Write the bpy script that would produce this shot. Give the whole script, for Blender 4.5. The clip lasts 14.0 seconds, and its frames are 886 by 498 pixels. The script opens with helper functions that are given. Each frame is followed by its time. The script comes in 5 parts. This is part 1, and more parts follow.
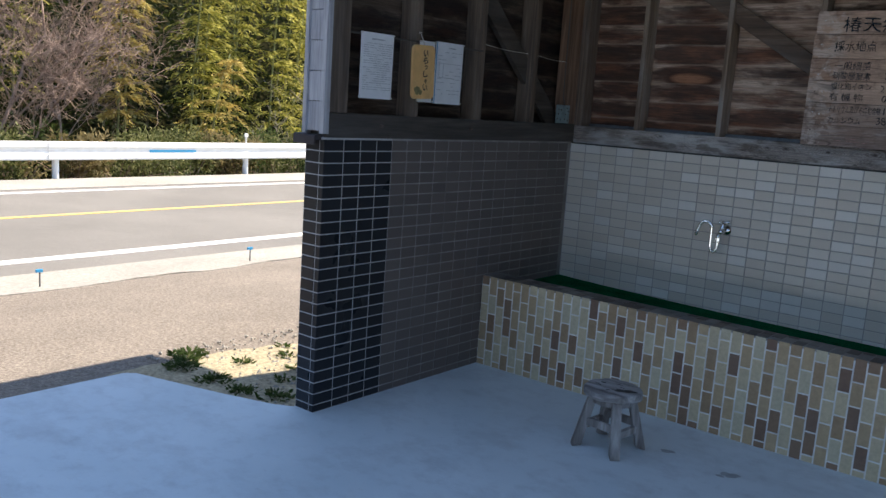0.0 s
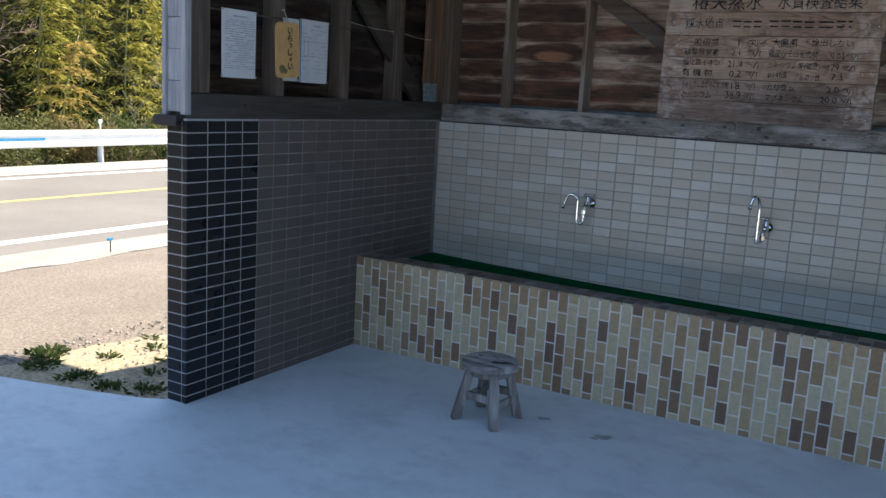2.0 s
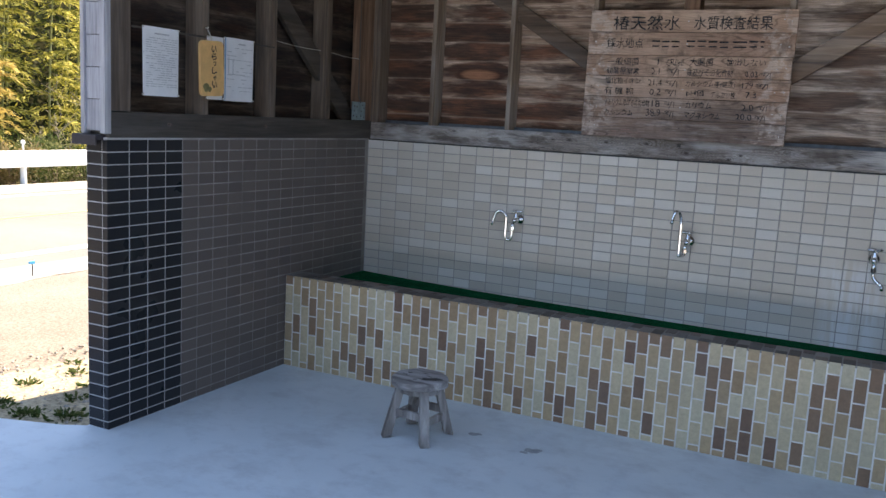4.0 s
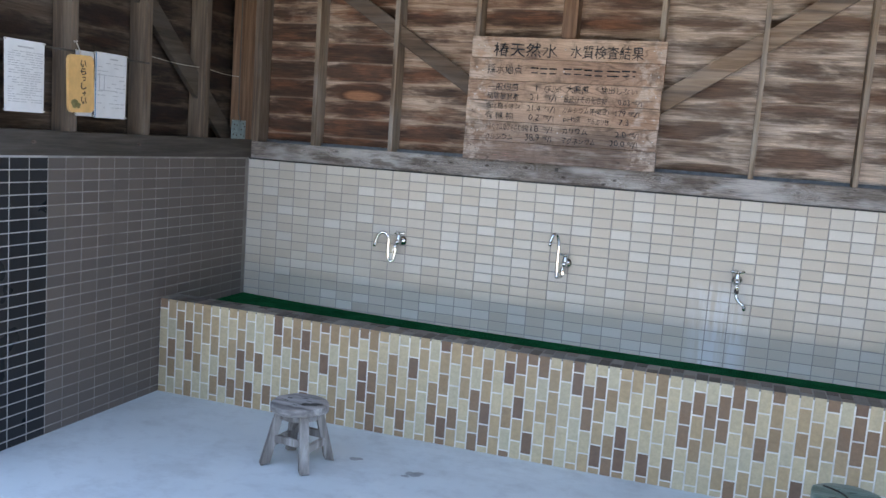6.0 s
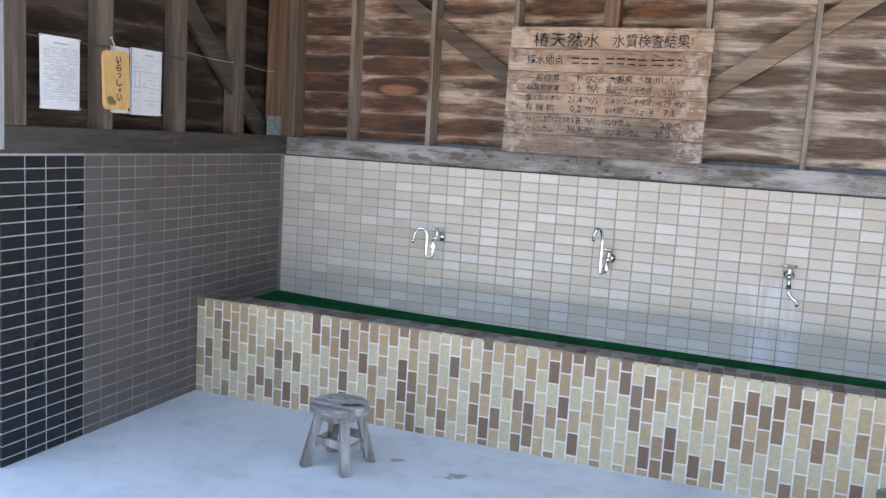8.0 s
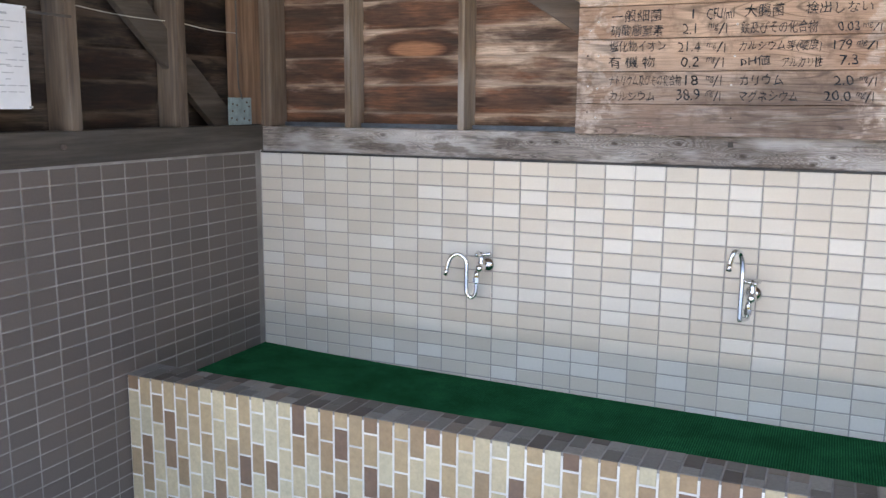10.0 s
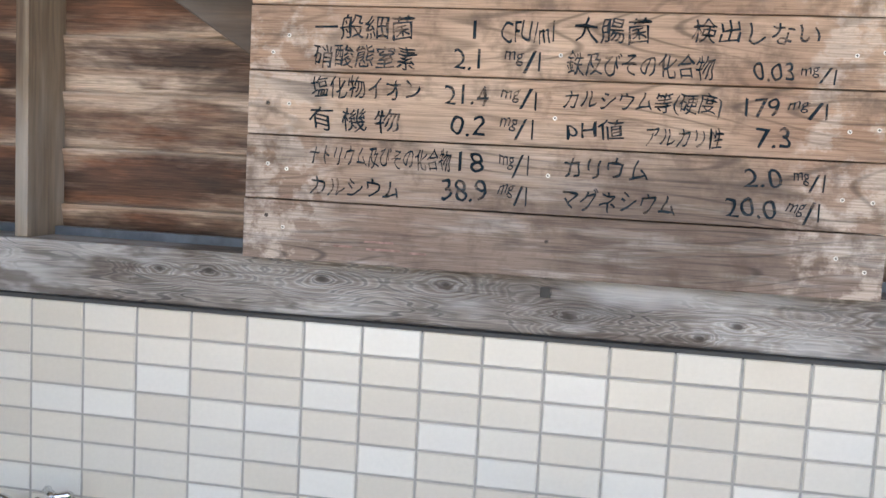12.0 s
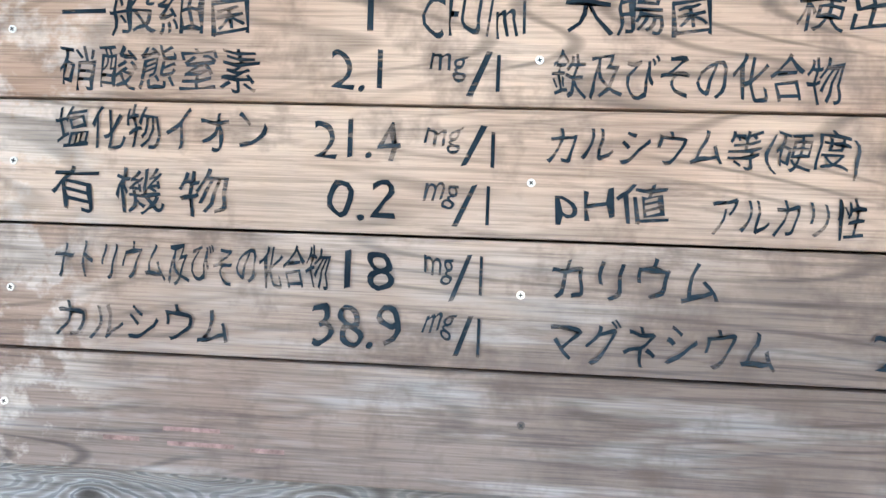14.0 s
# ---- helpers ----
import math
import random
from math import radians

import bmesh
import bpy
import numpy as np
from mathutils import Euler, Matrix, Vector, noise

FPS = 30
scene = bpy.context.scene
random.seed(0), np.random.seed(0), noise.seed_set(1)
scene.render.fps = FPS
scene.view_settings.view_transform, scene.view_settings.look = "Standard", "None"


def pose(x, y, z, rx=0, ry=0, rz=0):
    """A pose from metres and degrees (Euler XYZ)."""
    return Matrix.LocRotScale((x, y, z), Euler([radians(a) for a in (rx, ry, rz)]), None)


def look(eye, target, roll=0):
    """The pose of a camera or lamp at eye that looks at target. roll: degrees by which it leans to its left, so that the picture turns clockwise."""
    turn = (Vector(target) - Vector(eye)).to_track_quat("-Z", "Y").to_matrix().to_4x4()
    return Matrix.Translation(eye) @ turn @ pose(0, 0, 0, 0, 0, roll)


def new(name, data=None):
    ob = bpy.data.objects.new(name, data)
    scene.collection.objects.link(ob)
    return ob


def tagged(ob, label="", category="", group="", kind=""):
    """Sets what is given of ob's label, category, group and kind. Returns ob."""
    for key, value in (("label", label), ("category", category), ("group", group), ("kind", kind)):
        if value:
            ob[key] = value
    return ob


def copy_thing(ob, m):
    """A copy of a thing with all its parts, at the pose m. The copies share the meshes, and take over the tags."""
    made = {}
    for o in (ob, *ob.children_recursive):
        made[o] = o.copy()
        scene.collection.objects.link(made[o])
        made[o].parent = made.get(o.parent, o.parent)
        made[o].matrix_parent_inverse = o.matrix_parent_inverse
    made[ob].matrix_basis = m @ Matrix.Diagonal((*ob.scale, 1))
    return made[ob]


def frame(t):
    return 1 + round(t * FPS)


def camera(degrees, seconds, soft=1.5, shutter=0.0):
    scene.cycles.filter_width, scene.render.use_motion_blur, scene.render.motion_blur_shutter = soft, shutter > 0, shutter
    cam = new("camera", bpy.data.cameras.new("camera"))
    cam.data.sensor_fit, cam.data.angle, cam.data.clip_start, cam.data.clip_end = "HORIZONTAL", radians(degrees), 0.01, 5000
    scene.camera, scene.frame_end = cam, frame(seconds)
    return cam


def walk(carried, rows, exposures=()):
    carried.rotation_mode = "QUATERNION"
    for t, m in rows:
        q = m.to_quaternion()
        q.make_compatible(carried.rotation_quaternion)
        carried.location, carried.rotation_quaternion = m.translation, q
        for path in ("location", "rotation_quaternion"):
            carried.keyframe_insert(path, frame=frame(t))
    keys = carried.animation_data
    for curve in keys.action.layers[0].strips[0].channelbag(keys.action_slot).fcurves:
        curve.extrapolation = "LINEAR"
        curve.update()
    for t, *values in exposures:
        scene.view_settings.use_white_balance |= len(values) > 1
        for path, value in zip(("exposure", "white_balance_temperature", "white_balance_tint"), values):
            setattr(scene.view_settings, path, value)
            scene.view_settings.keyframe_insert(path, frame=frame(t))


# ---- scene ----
cam = camera(54.2, 14.0)
PATH = [
    (0, (2.653, -4.407, 1.362), (1.414, -2.872, 1.03), 3.9),
    (0.5, (2.611, -4.442, 1.348), (1.409, -2.879, 1.013), 3.7),
    (1, (2.596, -4.432, 1.335), (1.467, -2.821, 0.976), 4.0),
    (1.5, (2.609, -4.431, 1.334), (1.543, -2.778, 0.968), 3.7),
    (2, (2.639, -4.405, 1.343), (1.648, -2.704, 0.99), 3.2),
    (2.5, (2.673, -4.392, 1.345), (1.738, -2.656, 1.008), 2.8),
    (3, (2.68, -4.389, 1.341), (1.778, -2.633, 1.019), 2.7),
    (5.3, (2.676, -4.405, 1.339), (1.885, -2.59, 1.051), 3.4),
    (5.5, (2.682, -4.405, 1.351), (1.924, -2.576, 1.064), 3.4),
    (6, (2.694, -4.379, 1.367), (2.06, -2.498, 1.118), 4.1),
    (6.5, (2.676, -4.365, 1.365), (2.038, -2.486, 1.114), 3.7),
    (7, (2.692, -4.352, 1.368), (2.052, -2.475, 1.109), 2.7),
    (7.5, (2.69, -4.341, 1.364), (2.091, -2.45, 1.114), 3.2),
    (8, (2.619, -4.305, 1.353), (1.92, -2.449, 1.09), 3.4),
    (8.2, (2.583, -4.222, 1.346), (1.777, -2.412, 1.07), 2.3),
    (10.3, (2.021, -2.636, 1.401), (1.222, -0.834, 1.062), 0.0),
    (10.5, (1.973, -2.488, 1.409), (1.203, -0.673, 1.071), -0.0),
    (11, (1.884, -2.086, 1.371), (1.265, -0.208, 1.071), 0.7),
    (11.5, (1.864, -1.7, 1.34), (1.356, 0.219, 1.098), 2.6),
    (12, (1.857, -1.36, 1.447), (1.525, 0.604, 1.26), 3.0),
    (12.5, (1.858, -1.103, 1.454), (1.724, 0.89, 1.35), 2.2),
    (13, (1.909, -0.891, 1.467), (1.729, 1.098, 1.358), 1.1),
    (13.5, (1.825, -0.733, 1.488), (1.602, 1.253, 1.408), 1.5),
    (14, (1.794, -0.69, 1.494), (1.591, 1.299, 1.444), 2.0),
]
LIGHT = [(0, 1.45, 7120, 12), (0.5, 1.3, 7010, 12), (1.5, 1.42, 7070, 11), (3, 2.08, 7640, 14), (5.5, 2.46, 8360, 17), (6, 3.04, 8560, 16), (6.5, 3.11, 8580, 17), (7, 2.92, 8580, 17), (7.5, 3.27, 8720, 18), (8, 3.35, 8910, 19), (10.5, 3.6, 9530, 21), (11.5, 3.72, 9650, 21), (12, 3.55, 9400, 18), (12.5, 3.36, 9290, 15), (13, 3.38, 8830, 13), (13.5, 3.67, 8830, 14), (14, 4.17, 7700, 9)]
walk(cam, [(t, look(eye, target, roll)) for t, eye, target, roll in PATH], LIGHT)

# ---- world, sun, exposure ----
KX, KY = 0.20, 0.85            # shadow shift per metre of height
sun_dir = Vector((KX, KY, 1.0)).normalized()
world = bpy.data.worlds.new("sky_world")
scene.world = world
world.use_nodes = True
wn = world.node_tree.nodes
sky = wn.new("ShaderNodeTexSky")
sky.sky_type = "NISHITA"
sky.sun_disc = False
sky.sun_elevation = math.asin(sun_dir.z)
sky.sun_rotation = math.atan2(KX, KY)
sky.air_density, sky.dust_density, sky.ozone_density = 1.0, 0.3, 2.5
world.node_tree.links.new(sky.outputs[0], wn["Background"].inputs[0])
wn["Background"].inputs[1].default_value = 0.11
sun_data = bpy.data.lights.new("sun", "SUN")
sun_data.energy, sun_data.angle, sun_data.color = 4.2, radians(0.53), (1.0, 0.94, 0.84)
sun = new("sun", sun_data)
sun.matrix_world = look(sun_dir * 30, (0, 0, 0))

# ---- materials ----
def material(name):
    m = bpy.data.materials.new(name)
    m.use_nodes = True
    nt = m.node_tree
    return m, nt, nt.nodes["Principled BSDF"]


def add(nt, kind, **kw):
    n = nt.nodes.new(kind)
    for k, v in kw.items():
        if k in n.inputs:
            n.inputs[k].default_value = v
    return n


def ramp(nt, src, stops):
    r = nt.nodes.new("ShaderNodeValToRGB")
    els = r.color_ramp.elements
    while len(els) < len(stops):
        els.new(0.5)
    for e, (p, c) in zip(els, stops):
        e.position = p
        e.color = (*c, 1) if not isinstance(c, float) else (c, c, c, 1)
    nt.links.new(src, r.inputs[0])
    return r.outputs[0]


def mix(nt, fac, a, b, mode="MIX"):
    n = nt.nodes.new("ShaderNodeMix")
    n.data_type = "RGBA"
    n.blend_type = mode
    for sock, v in ((n.inputs[0], fac), (n.inputs[6], a), (n.inputs[7], b)):
        if isinstance(v, (int, float)):
            sock.default_value = v
        elif isinstance(v, tuple):
            sock.default_value = (*v, 1)
        else:
            nt.links.new(v, sock)
    return n.outputs[2]


def calc(nt, op, a, b=0.0, clamp=False):
    n = nt.nodes.new("ShaderNodeMath")
    n.operation = op
    n.use_clamp = clamp
    for sock, v in zip(n.inputs, (a, b)):
        if isinstance(v, (int, float)):
            sock.default_value = v
        else:
            nt.links.new(v, sock)
    return n.outputs[0]


def position(nt, scale=(1, 1, 1), jitter=0.0):
    """World position, stretched, moved at random for each object."""
    g = nt.nodes.new("ShaderNodeNewGeometry")
    m = nt.nodes.new("ShaderNodeVectorMath")
    m.operation = "MULTIPLY"
    m.inputs[1].default_value = scale
    nt.links.new(g.outputs["Position"], m.inputs[0])
    if not jitter:
        return m.outputs[0]
    o = nt.nodes.new("ShaderNodeObjectInfo")
    s = nt.nodes.new("ShaderNodeVectorMath")
    s.operation = "ADD"
    nt.links.new(m.outputs[0], s.inputs[0])
    nt.links.new(calc(nt, "MULTIPLY", o.outputs["Random"], jitter), s.inputs[1])
    return s.outputs[0]


def noise_tex(nt, vec, scale, detail=4.0, rough=0.6, distort=0.0):
    n = add(nt, "ShaderNodeTexNoise", Scale=scale, Detail=detail, Roughness=rough, Distortion=distort)
    nt.links.new(vec, n.inputs["Vector"])
    return n.outputs["Fac"]


def bump(nt, bsdf, height, strength=0.3, distance=0.01):
    b = add(nt, "ShaderNodeBump", Strength=strength, Distance=distance)
    nt.links.new(height, b.inputs["Height"])
    nt.links.new(b.outputs[0], bsdf.inputs["Normal"])


def plain(name, col, rough=0.5, metal=0.0, grain=60.0, amount=0.12, relief=0.1):
    """A surface with a faint mottling and fine relief."""
    m, nt, b = material(name)
    f = noise_tex(nt, position(nt, jitter=7.0), grain, 5)
    c = ramp(nt, f, [(0.3, tuple(v * (1 - amount) for v in col)), (0.7, tuple(min(1, v * (1 + amount)) for v in col))])
    nt.links.new(c, b.inputs["Base Color"])
    b.inputs["Roughness"].default_value, b.inputs["Metallic"].default_value = rough, metal
    bump(nt, b, f, relief, 0.003)
    return m


def wood(name, axis, dark, mid, light, worn=0.5, rough=0.75, fine=1.0, contrast=0.0):
    """Weathered timber with its grain along an axis (0, 1, 2)."""
    m, nt, b = material(name)
    st = [1.0, 1.0, 1.0]
    st[axis] = 0.06
    vec = position(nt, tuple(st), 13.0)
    g = noise_tex(nt, vec, 90 * fine, 6, 0.65, 0.4)
    rings = noise_tex(nt, vec, 18 * fine, 3, 0.5, 1.2)
    st2 = [1.0, 1.0, 1.0]
    st2[axis] = 0.3
    blot = noise_tex(nt, position(nt, tuple(st2), 5.0), 7.0, 4, 0.6)
    base = ramp(nt, rings, [(0.30, dark), (0.5, mid), (0.72, light)])
    fine_c = ramp(nt, g, [(0.35 + contrast, 0.55), (0.65, 1.05)])
    col = mix(nt, 0.8, base, fine_c, "MULTIPLY")
    grey = tuple(sum(light) / 3 * k for k in (1.03, 1.0, 0.97))
    col = mix(nt, calc(nt, "MULTIPLY", ramp(nt, blot, [(0.45, 0.0), (0.65, 1.0)]), worn), col, grey)
    nt.links.new(col, b.inputs["Base Color"])
    b.inputs["Roughness"].default_value = rough
    bump(nt, b, g, 0.5, 0.004)
    return m


def knotty(name, dark, mid, light, places):
    """Grey timber along x, its grain bending round knots at the places (x, z)."""
    m, nt, b = material(name)
    flat = position(nt, (0.55, 0.0, 1.0))
    d = None
    for x, z in places:
        n = nt.nodes.new("ShaderNodeVectorMath")
        n.operation = "DISTANCE"
        nt.links.new(flat, n.inputs[0])
        n.inputs[1].default_value = (0.55 * x, 0.0, z)
        d = n.outputs["Value"] if d is None else calc(nt, "MINIMUM", d, n.outputs["Value"])
    d = calc(nt, "ADD", d, calc(nt, "MULTIPLY", calc(nt, "SUBTRACT", noise_tex(nt, position(nt), 60, 3), 0.5), 0.006))
    near = ramp(nt, calc(nt, "MULTIPLY", d, 17.0), [(0.0, 1.0), (0.28, 0.6), (1.0, 0.0)])
    fig = noise_tex(nt, position(nt, (0.10, 1, 1)), 16, 3, 0.5, 0.3)
    wave = calc(nt, "SINE", calc(nt, "ADD", calc(nt, "MULTIPLY", fig, 95.0), calc(nt, "MULTIPLY", near, 26.0)))
    late = ramp(nt, wave, [(0.0, 1.0), (0.55, 1.0), (0.9, 0.40)])
    g = noise_tex(nt, position(nt, (0.05, 1, 1)), 140, 6, 0.65, 0.3)
    tone = noise_tex(nt, position(nt, (0.4, 1, 1)), 5, 4)
    col = ramp(nt, calc(nt, "ADD", calc(nt, "MULTIPLY", wave, calc(nt, "ADD", 0.05, calc(nt, "MULTIPLY", near, 0.14))), tone), [(0.28, dark), (0.5, mid), (0.72, light)])
    col = mix(nt, 0.8, col, ramp(nt, g, [(0.33, 0.6), (0.63, 1.06)]), "MULTIPLY")
    some = ramp(nt, noise_tex(nt, position(nt, (0.5, 1, 1), 7.0), 8, 2), [(0.36, 0.45), (0.56, 1.0)])
    col = mix(nt, some, col, late, "MULTIPLY")
    hair = noise_tex(nt, position(nt, (0.03, 1, 1)), 420, 3, 0.6, 0.2)
    col = mix(nt, 0.85, col, ramp(nt, hair, [(0.36, 0.58), (0.6, 1.10)]), "MULTIPLY")
    col = mix(nt, ramp(nt, calc(nt, "MULTIPLY", d, 20.0), [(0.05, 0.95), (0.17, 0.0)]), col, (0.045, 0.033, 0.026))
    pale = noise_tex(nt, position(nt, (0.5, 1, 1.5)), 6, 3)
    col = mix(nt, calc(nt, "MULTIPLY", ramp(nt, pale, [(0.48, 0.0), (0.64, 1.0)]), 0.6), col, (0.56, 0.55, 0.54))
    wet = noise_tex(nt, position(nt, (0.35, 1, 1.2), 13.0), 11, 4, 0.65)
    col = mix(nt, calc(nt, "MULTIPLY", ramp(nt, wet, [(0.55, 0.0), (0.62, 1.0)]), 0.62), col, (0.07, 0.045, 0.033))
    nt.links.new(col, b.inputs["Base Color"])
    b.inputs["Roughness"].default_value = 0.75
    bump(nt, b, calc(nt, "ADD", g, calc(nt, "MULTIPLY", wave, 0.2)), 0.45, 0.003)
    return m


def pick(nt):
    """A random number for each piece, single or joined."""
    o = nt.nodes.new("ShaderNodeObjectInfo")
    g = nt.nodes.new("ShaderNodeNewGeometry")
    return calc(nt, "FRACT", calc(nt, "ADD", o.outputs["Random"], g.outputs["Random Per Island"]))


def glazed(name, colours, rough, grain=0.08, relief=0.05, grain_scale=120.0, stain=0.0, pale_run=None):
    """Fired tile in several colours: (share up to, colour)."""
    m, nt, b = material(name)
    r = nt.nodes.new("ShaderNodeValToRGB")
    r.color_ramp.interpolation = "CONSTANT"
    els = r.color_ramp.elements
    while len(els) < len(colours):
        els.new(0.5)
    for e, (p, c) in zip(els, colours):
        e.position, e.color = p, (*c, 1)
    rnd = pick(nt)
    nt.links.new(rnd, r.inputs[0])
    f = noise_tex(nt, position(nt), grain_scale, 5, 0.7)
    big = noise_tex(nt, position(nt), 3.0, 3)
    c = mix(nt, 1.0, r.outputs[0], ramp(nt, f, [(0.3, 1 - grain), (0.7, 1 + grain)]), "MULTIPLY")
    tone = calc(nt, "ADD", 0.94, calc(nt, "MULTIPLY", calc(nt, "FRACT", calc(nt, "MULTIPLY", rnd, 17.3)), 0.1))
    c = mix(nt, 1.0, c, tone, "MULTIPLY")
    # pale vertical streaks round one x, ending below a given height
    if pale_run:
        g2 = nt.nodes.new("ShaderNodeNewGeometry")
        sp = nt.nodes.new("ShaderNodeSeparateXYZ")
        nt.links.new(g2.outputs["Position"], sp.inputs[0])
        run = noise_tex(nt, position(nt, (1, 1, 0.08)), 22, 3)
        off = calc(nt, "ABSOLUTE", calc(nt, "SUBTRACT", sp.outputs[0], pale_run[0]))
        s = calc(nt, "MULTIPLY", ramp(nt, calc(nt, "DIVIDE", off, pale_run[1]), [(0.5, 1.0), (1.0, 0.0)]), ramp(nt, run, [(0.42, 0.1), (0.55, 1.0)]))
        s = calc(nt, "MULTIPLY", s, ramp(nt, sp.outputs[2], [(pale_run[2] - 0.1, 1.0), (pale_run[2], 0.0)]))
        c = mix(nt, calc(nt, "MULTIPLY", s, 0.75), c, (0.78, 0.80, 0.82))
    if stain:
        c = mix(nt, calc(nt, "MULTIPLY", ramp(nt, big, [(0.5, 0.0), (0.7, 1.0)]), stain), c, (0.30, 0.27, 0.22))
    nt.links.new(c, b.inputs["Base Color"])
    nt.links.new(ramp(nt, big, [(0.3, rough * 0.96), (0.7, min(1.0, rough * 1.06))]), b.inputs["Roughness"])
    bump(nt, b, f, relief, 0.002)
    return m


M_white_tile = glazed("white_tile", [(0.0, (0.625, 0.575, 0.50)), (0.30, (0.605, 0.55, 0.475)), (0.54, (0.65, 0.61, 0.545)), (0.78, (0.68, 0.655, 0.605))], 0.24, 0.03, 0.02, pale_run=(2.66, 0.16, 0.80))
M_navy_tile = glazed("navy_tile", [(0.0, (0.016, 0.0175, 0.021)), (0.4, (0.019, 0.0205, 0.024)), (0.75, (0.013, 0.0145, 0.018))], 0.28, 0.15)
M_navy_tile.node_tree.nodes["Principled BSDF"].inputs["Specular IOR Level"].default_value = 0.3
M_grey_tile = glazed("grey_tile", [(0.0, (0.120, 0.097, 0.088)), (0.4, (0.130, 0.105, 0.095)), (0.8, (0.112, 0.092, 0.084))], 0.38, 0.06)
M_brick_tile = glazed("brick_tile", [(0.0, (0.57, 0.465, 0.30)), (0.24, (0.47, 0.335, 0.195)), (0.46, (0.36, 0.235, 0.135)), (0.58, (0.55, 0.475, 0.325)), (0.68, (0.265, 0.160, 0.098)), (0.82, (0.205, 0.120, 0.080)), (0.91, (0.43, 0.30, 0.175))], 0.6, 0.13, 0.3, 55.0, 0.14)
M_rim_tile = glazed("rim_tile", [(0.0, (0.17, 0.16, 0.145)), (0.28, (0.085, 0.068, 0.058)), (0.46, (0.23, 0.215, 0.19)), (0.66, (0.13, 0.115, 0.10)), (0.84, (0.19, 0.15, 0.12))], 0.6, 0.15, 0.25)
M_grout_grey = plain("grey_grout", (0.33, 0.315, 0.295), 0.9)
M_grout_light = plain("light_grout", (0.71, 0.69, 0.64), 0.9, 0, 12, 0.2)
M_grout_navy = plain("pale_grout", (0.40, 0.40, 0.40), 0.9)
M_grout_mid = plain("warm_grey_grout", (0.27, 0.255, 0.24), 0.9, 0, 5, 0.35)

Z_LAP, LAP = 1.343, 0.1045    # first lap line and exposure of the siding boards
# siding boards: brown stains of their own on each board between two studs, bleached wood round them
def siding(name, axis, first, period, dim, knot=None):
    m, nt, b = material(name)

    def along(k):
        v = [1.0, 1.0, 1.0]
        v[axis] = k
        return tuple(v)

    geo = nt.nodes.new("ShaderNodeNewGeometry")
    sep = nt.nodes.new("ShaderNodeSeparateXYZ")
    nt.links.new(geo.outputs["Position"], sep.inputs[0])
    run = sep.outputs[axis]
    g = noise_tex(nt, position(nt, along(0.05), 3.0), 150, 6, 0.75, 0.5)
    streak = noise_tex(nt, position(nt, along(0.045), 3.0), 30, 4, 0.6, 0.6)
    blot = noise_tex(nt, position(nt, along(0.30), 9.0), 9.0, 5, 0.6, 0.5)
    fray = noise_tex(nt, position(nt, along(0.12), 5.0), 46.0, 4, 0.65, 0.3)
    bay = calc(nt, "DIVIDE", calc(nt, "SUBTRACT", run, first), period)
    board = calc(nt, "DIVIDE", calc(nt, "SUBTRACT", sep.outputs[2], Z_LAP), LAP)
    middle = calc(nt, "SINE", calc(nt, "MULTIPLY", calc(nt, "FRACT", bay), math.pi))
    hump = calc(nt, "SINE", calc(nt, "MULTIPLY", calc(nt, "FRACT", board), math.pi))
    cell = nt.nodes.new("ShaderNodeCombineXYZ")
    nt.links.new(calc(nt, "FLOOR", bay), cell.inputs[0])
    nt.links.new(calc(nt, "FLOOR", board), cell.inputs[1])
    own = nt.nodes.new("ShaderNodeTexWhiteNoise")
    own.noise_dimensions = "2D"
    nt.links.new(cell.outputs[0], own.inputs["Vector"])
    mask = 0.42 if not knot else calc(nt, "ADD", 0.42, ramp(nt, calc(nt, "MULTIPLY", sep.outputs[0], 0.25), [(0.20, 0.19), (0.25, 0.0)]))
    for v, mid, k in ((middle, 0.62, 0.26), (hump, 0.62, 0.26), (own.outputs["Value"], 0.5, 0.30), (blot, 0.5, 1.15), (streak, 0.5, 0.55), (fray, 0.5, 0.6)):
        mask = calc(nt, "ADD", mask, calc(nt, "MULTIPLY", calc(nt, "SUBTRACT", v, mid), k))
    dark = ramp(nt, mask, [(0.34, 0.0), (0.46, 0.62), (0.62, 0.95)])
    warm = ramp(nt, streak, [(0.32, (0.28, 0.185, 0.135)), (0.47, (0.45, 0.34, 0.265)), (0.61, (0.61, 0.515, 0.43))])
    brown = ramp(nt, noise_tex(nt, position(nt, along(0.22), 31.0), 14.0, 4, 0.65), [(0.38, (0.040, 0.020, 0.014)), (0.52, (0.085, 0.038, 0.024)), (0.66, (0.21, 0.088, 0.046))])
    if knot:
        # farther from the corner the wood has weathered to grey
        far = ramp(nt, calc(nt, "MULTIPLY", sep.outputs[0], 0.25), [(0.50, 0.0), (0.60, 1.0)])
        warm = mix(nt, far, warm, ramp(nt, streak, [(0.32, (0.31, 0.25, 0.205)), (0.46, (0.52, 0.45, 0.39)), (0.60, (0.68, 0.62, 0.56))]))
        brown = mix(nt, far, brown, ramp(nt, blot, [(0.4, (0.062, 0.043, 0.035)), (0.7, (0.17, 0.105, 0.075))]))
    col = mix(nt, dark, warm, brown)
    red = noise_tex(nt, position(nt, along(0.22), 21.0), 9.0, 3)
    col = mix(nt, calc(nt, "MULTIPLY", ramp(nt, red, [(0.56, 0.0), (0.68, 1.0)]), 0.3), col, (0.21, 0.10, 0.06))
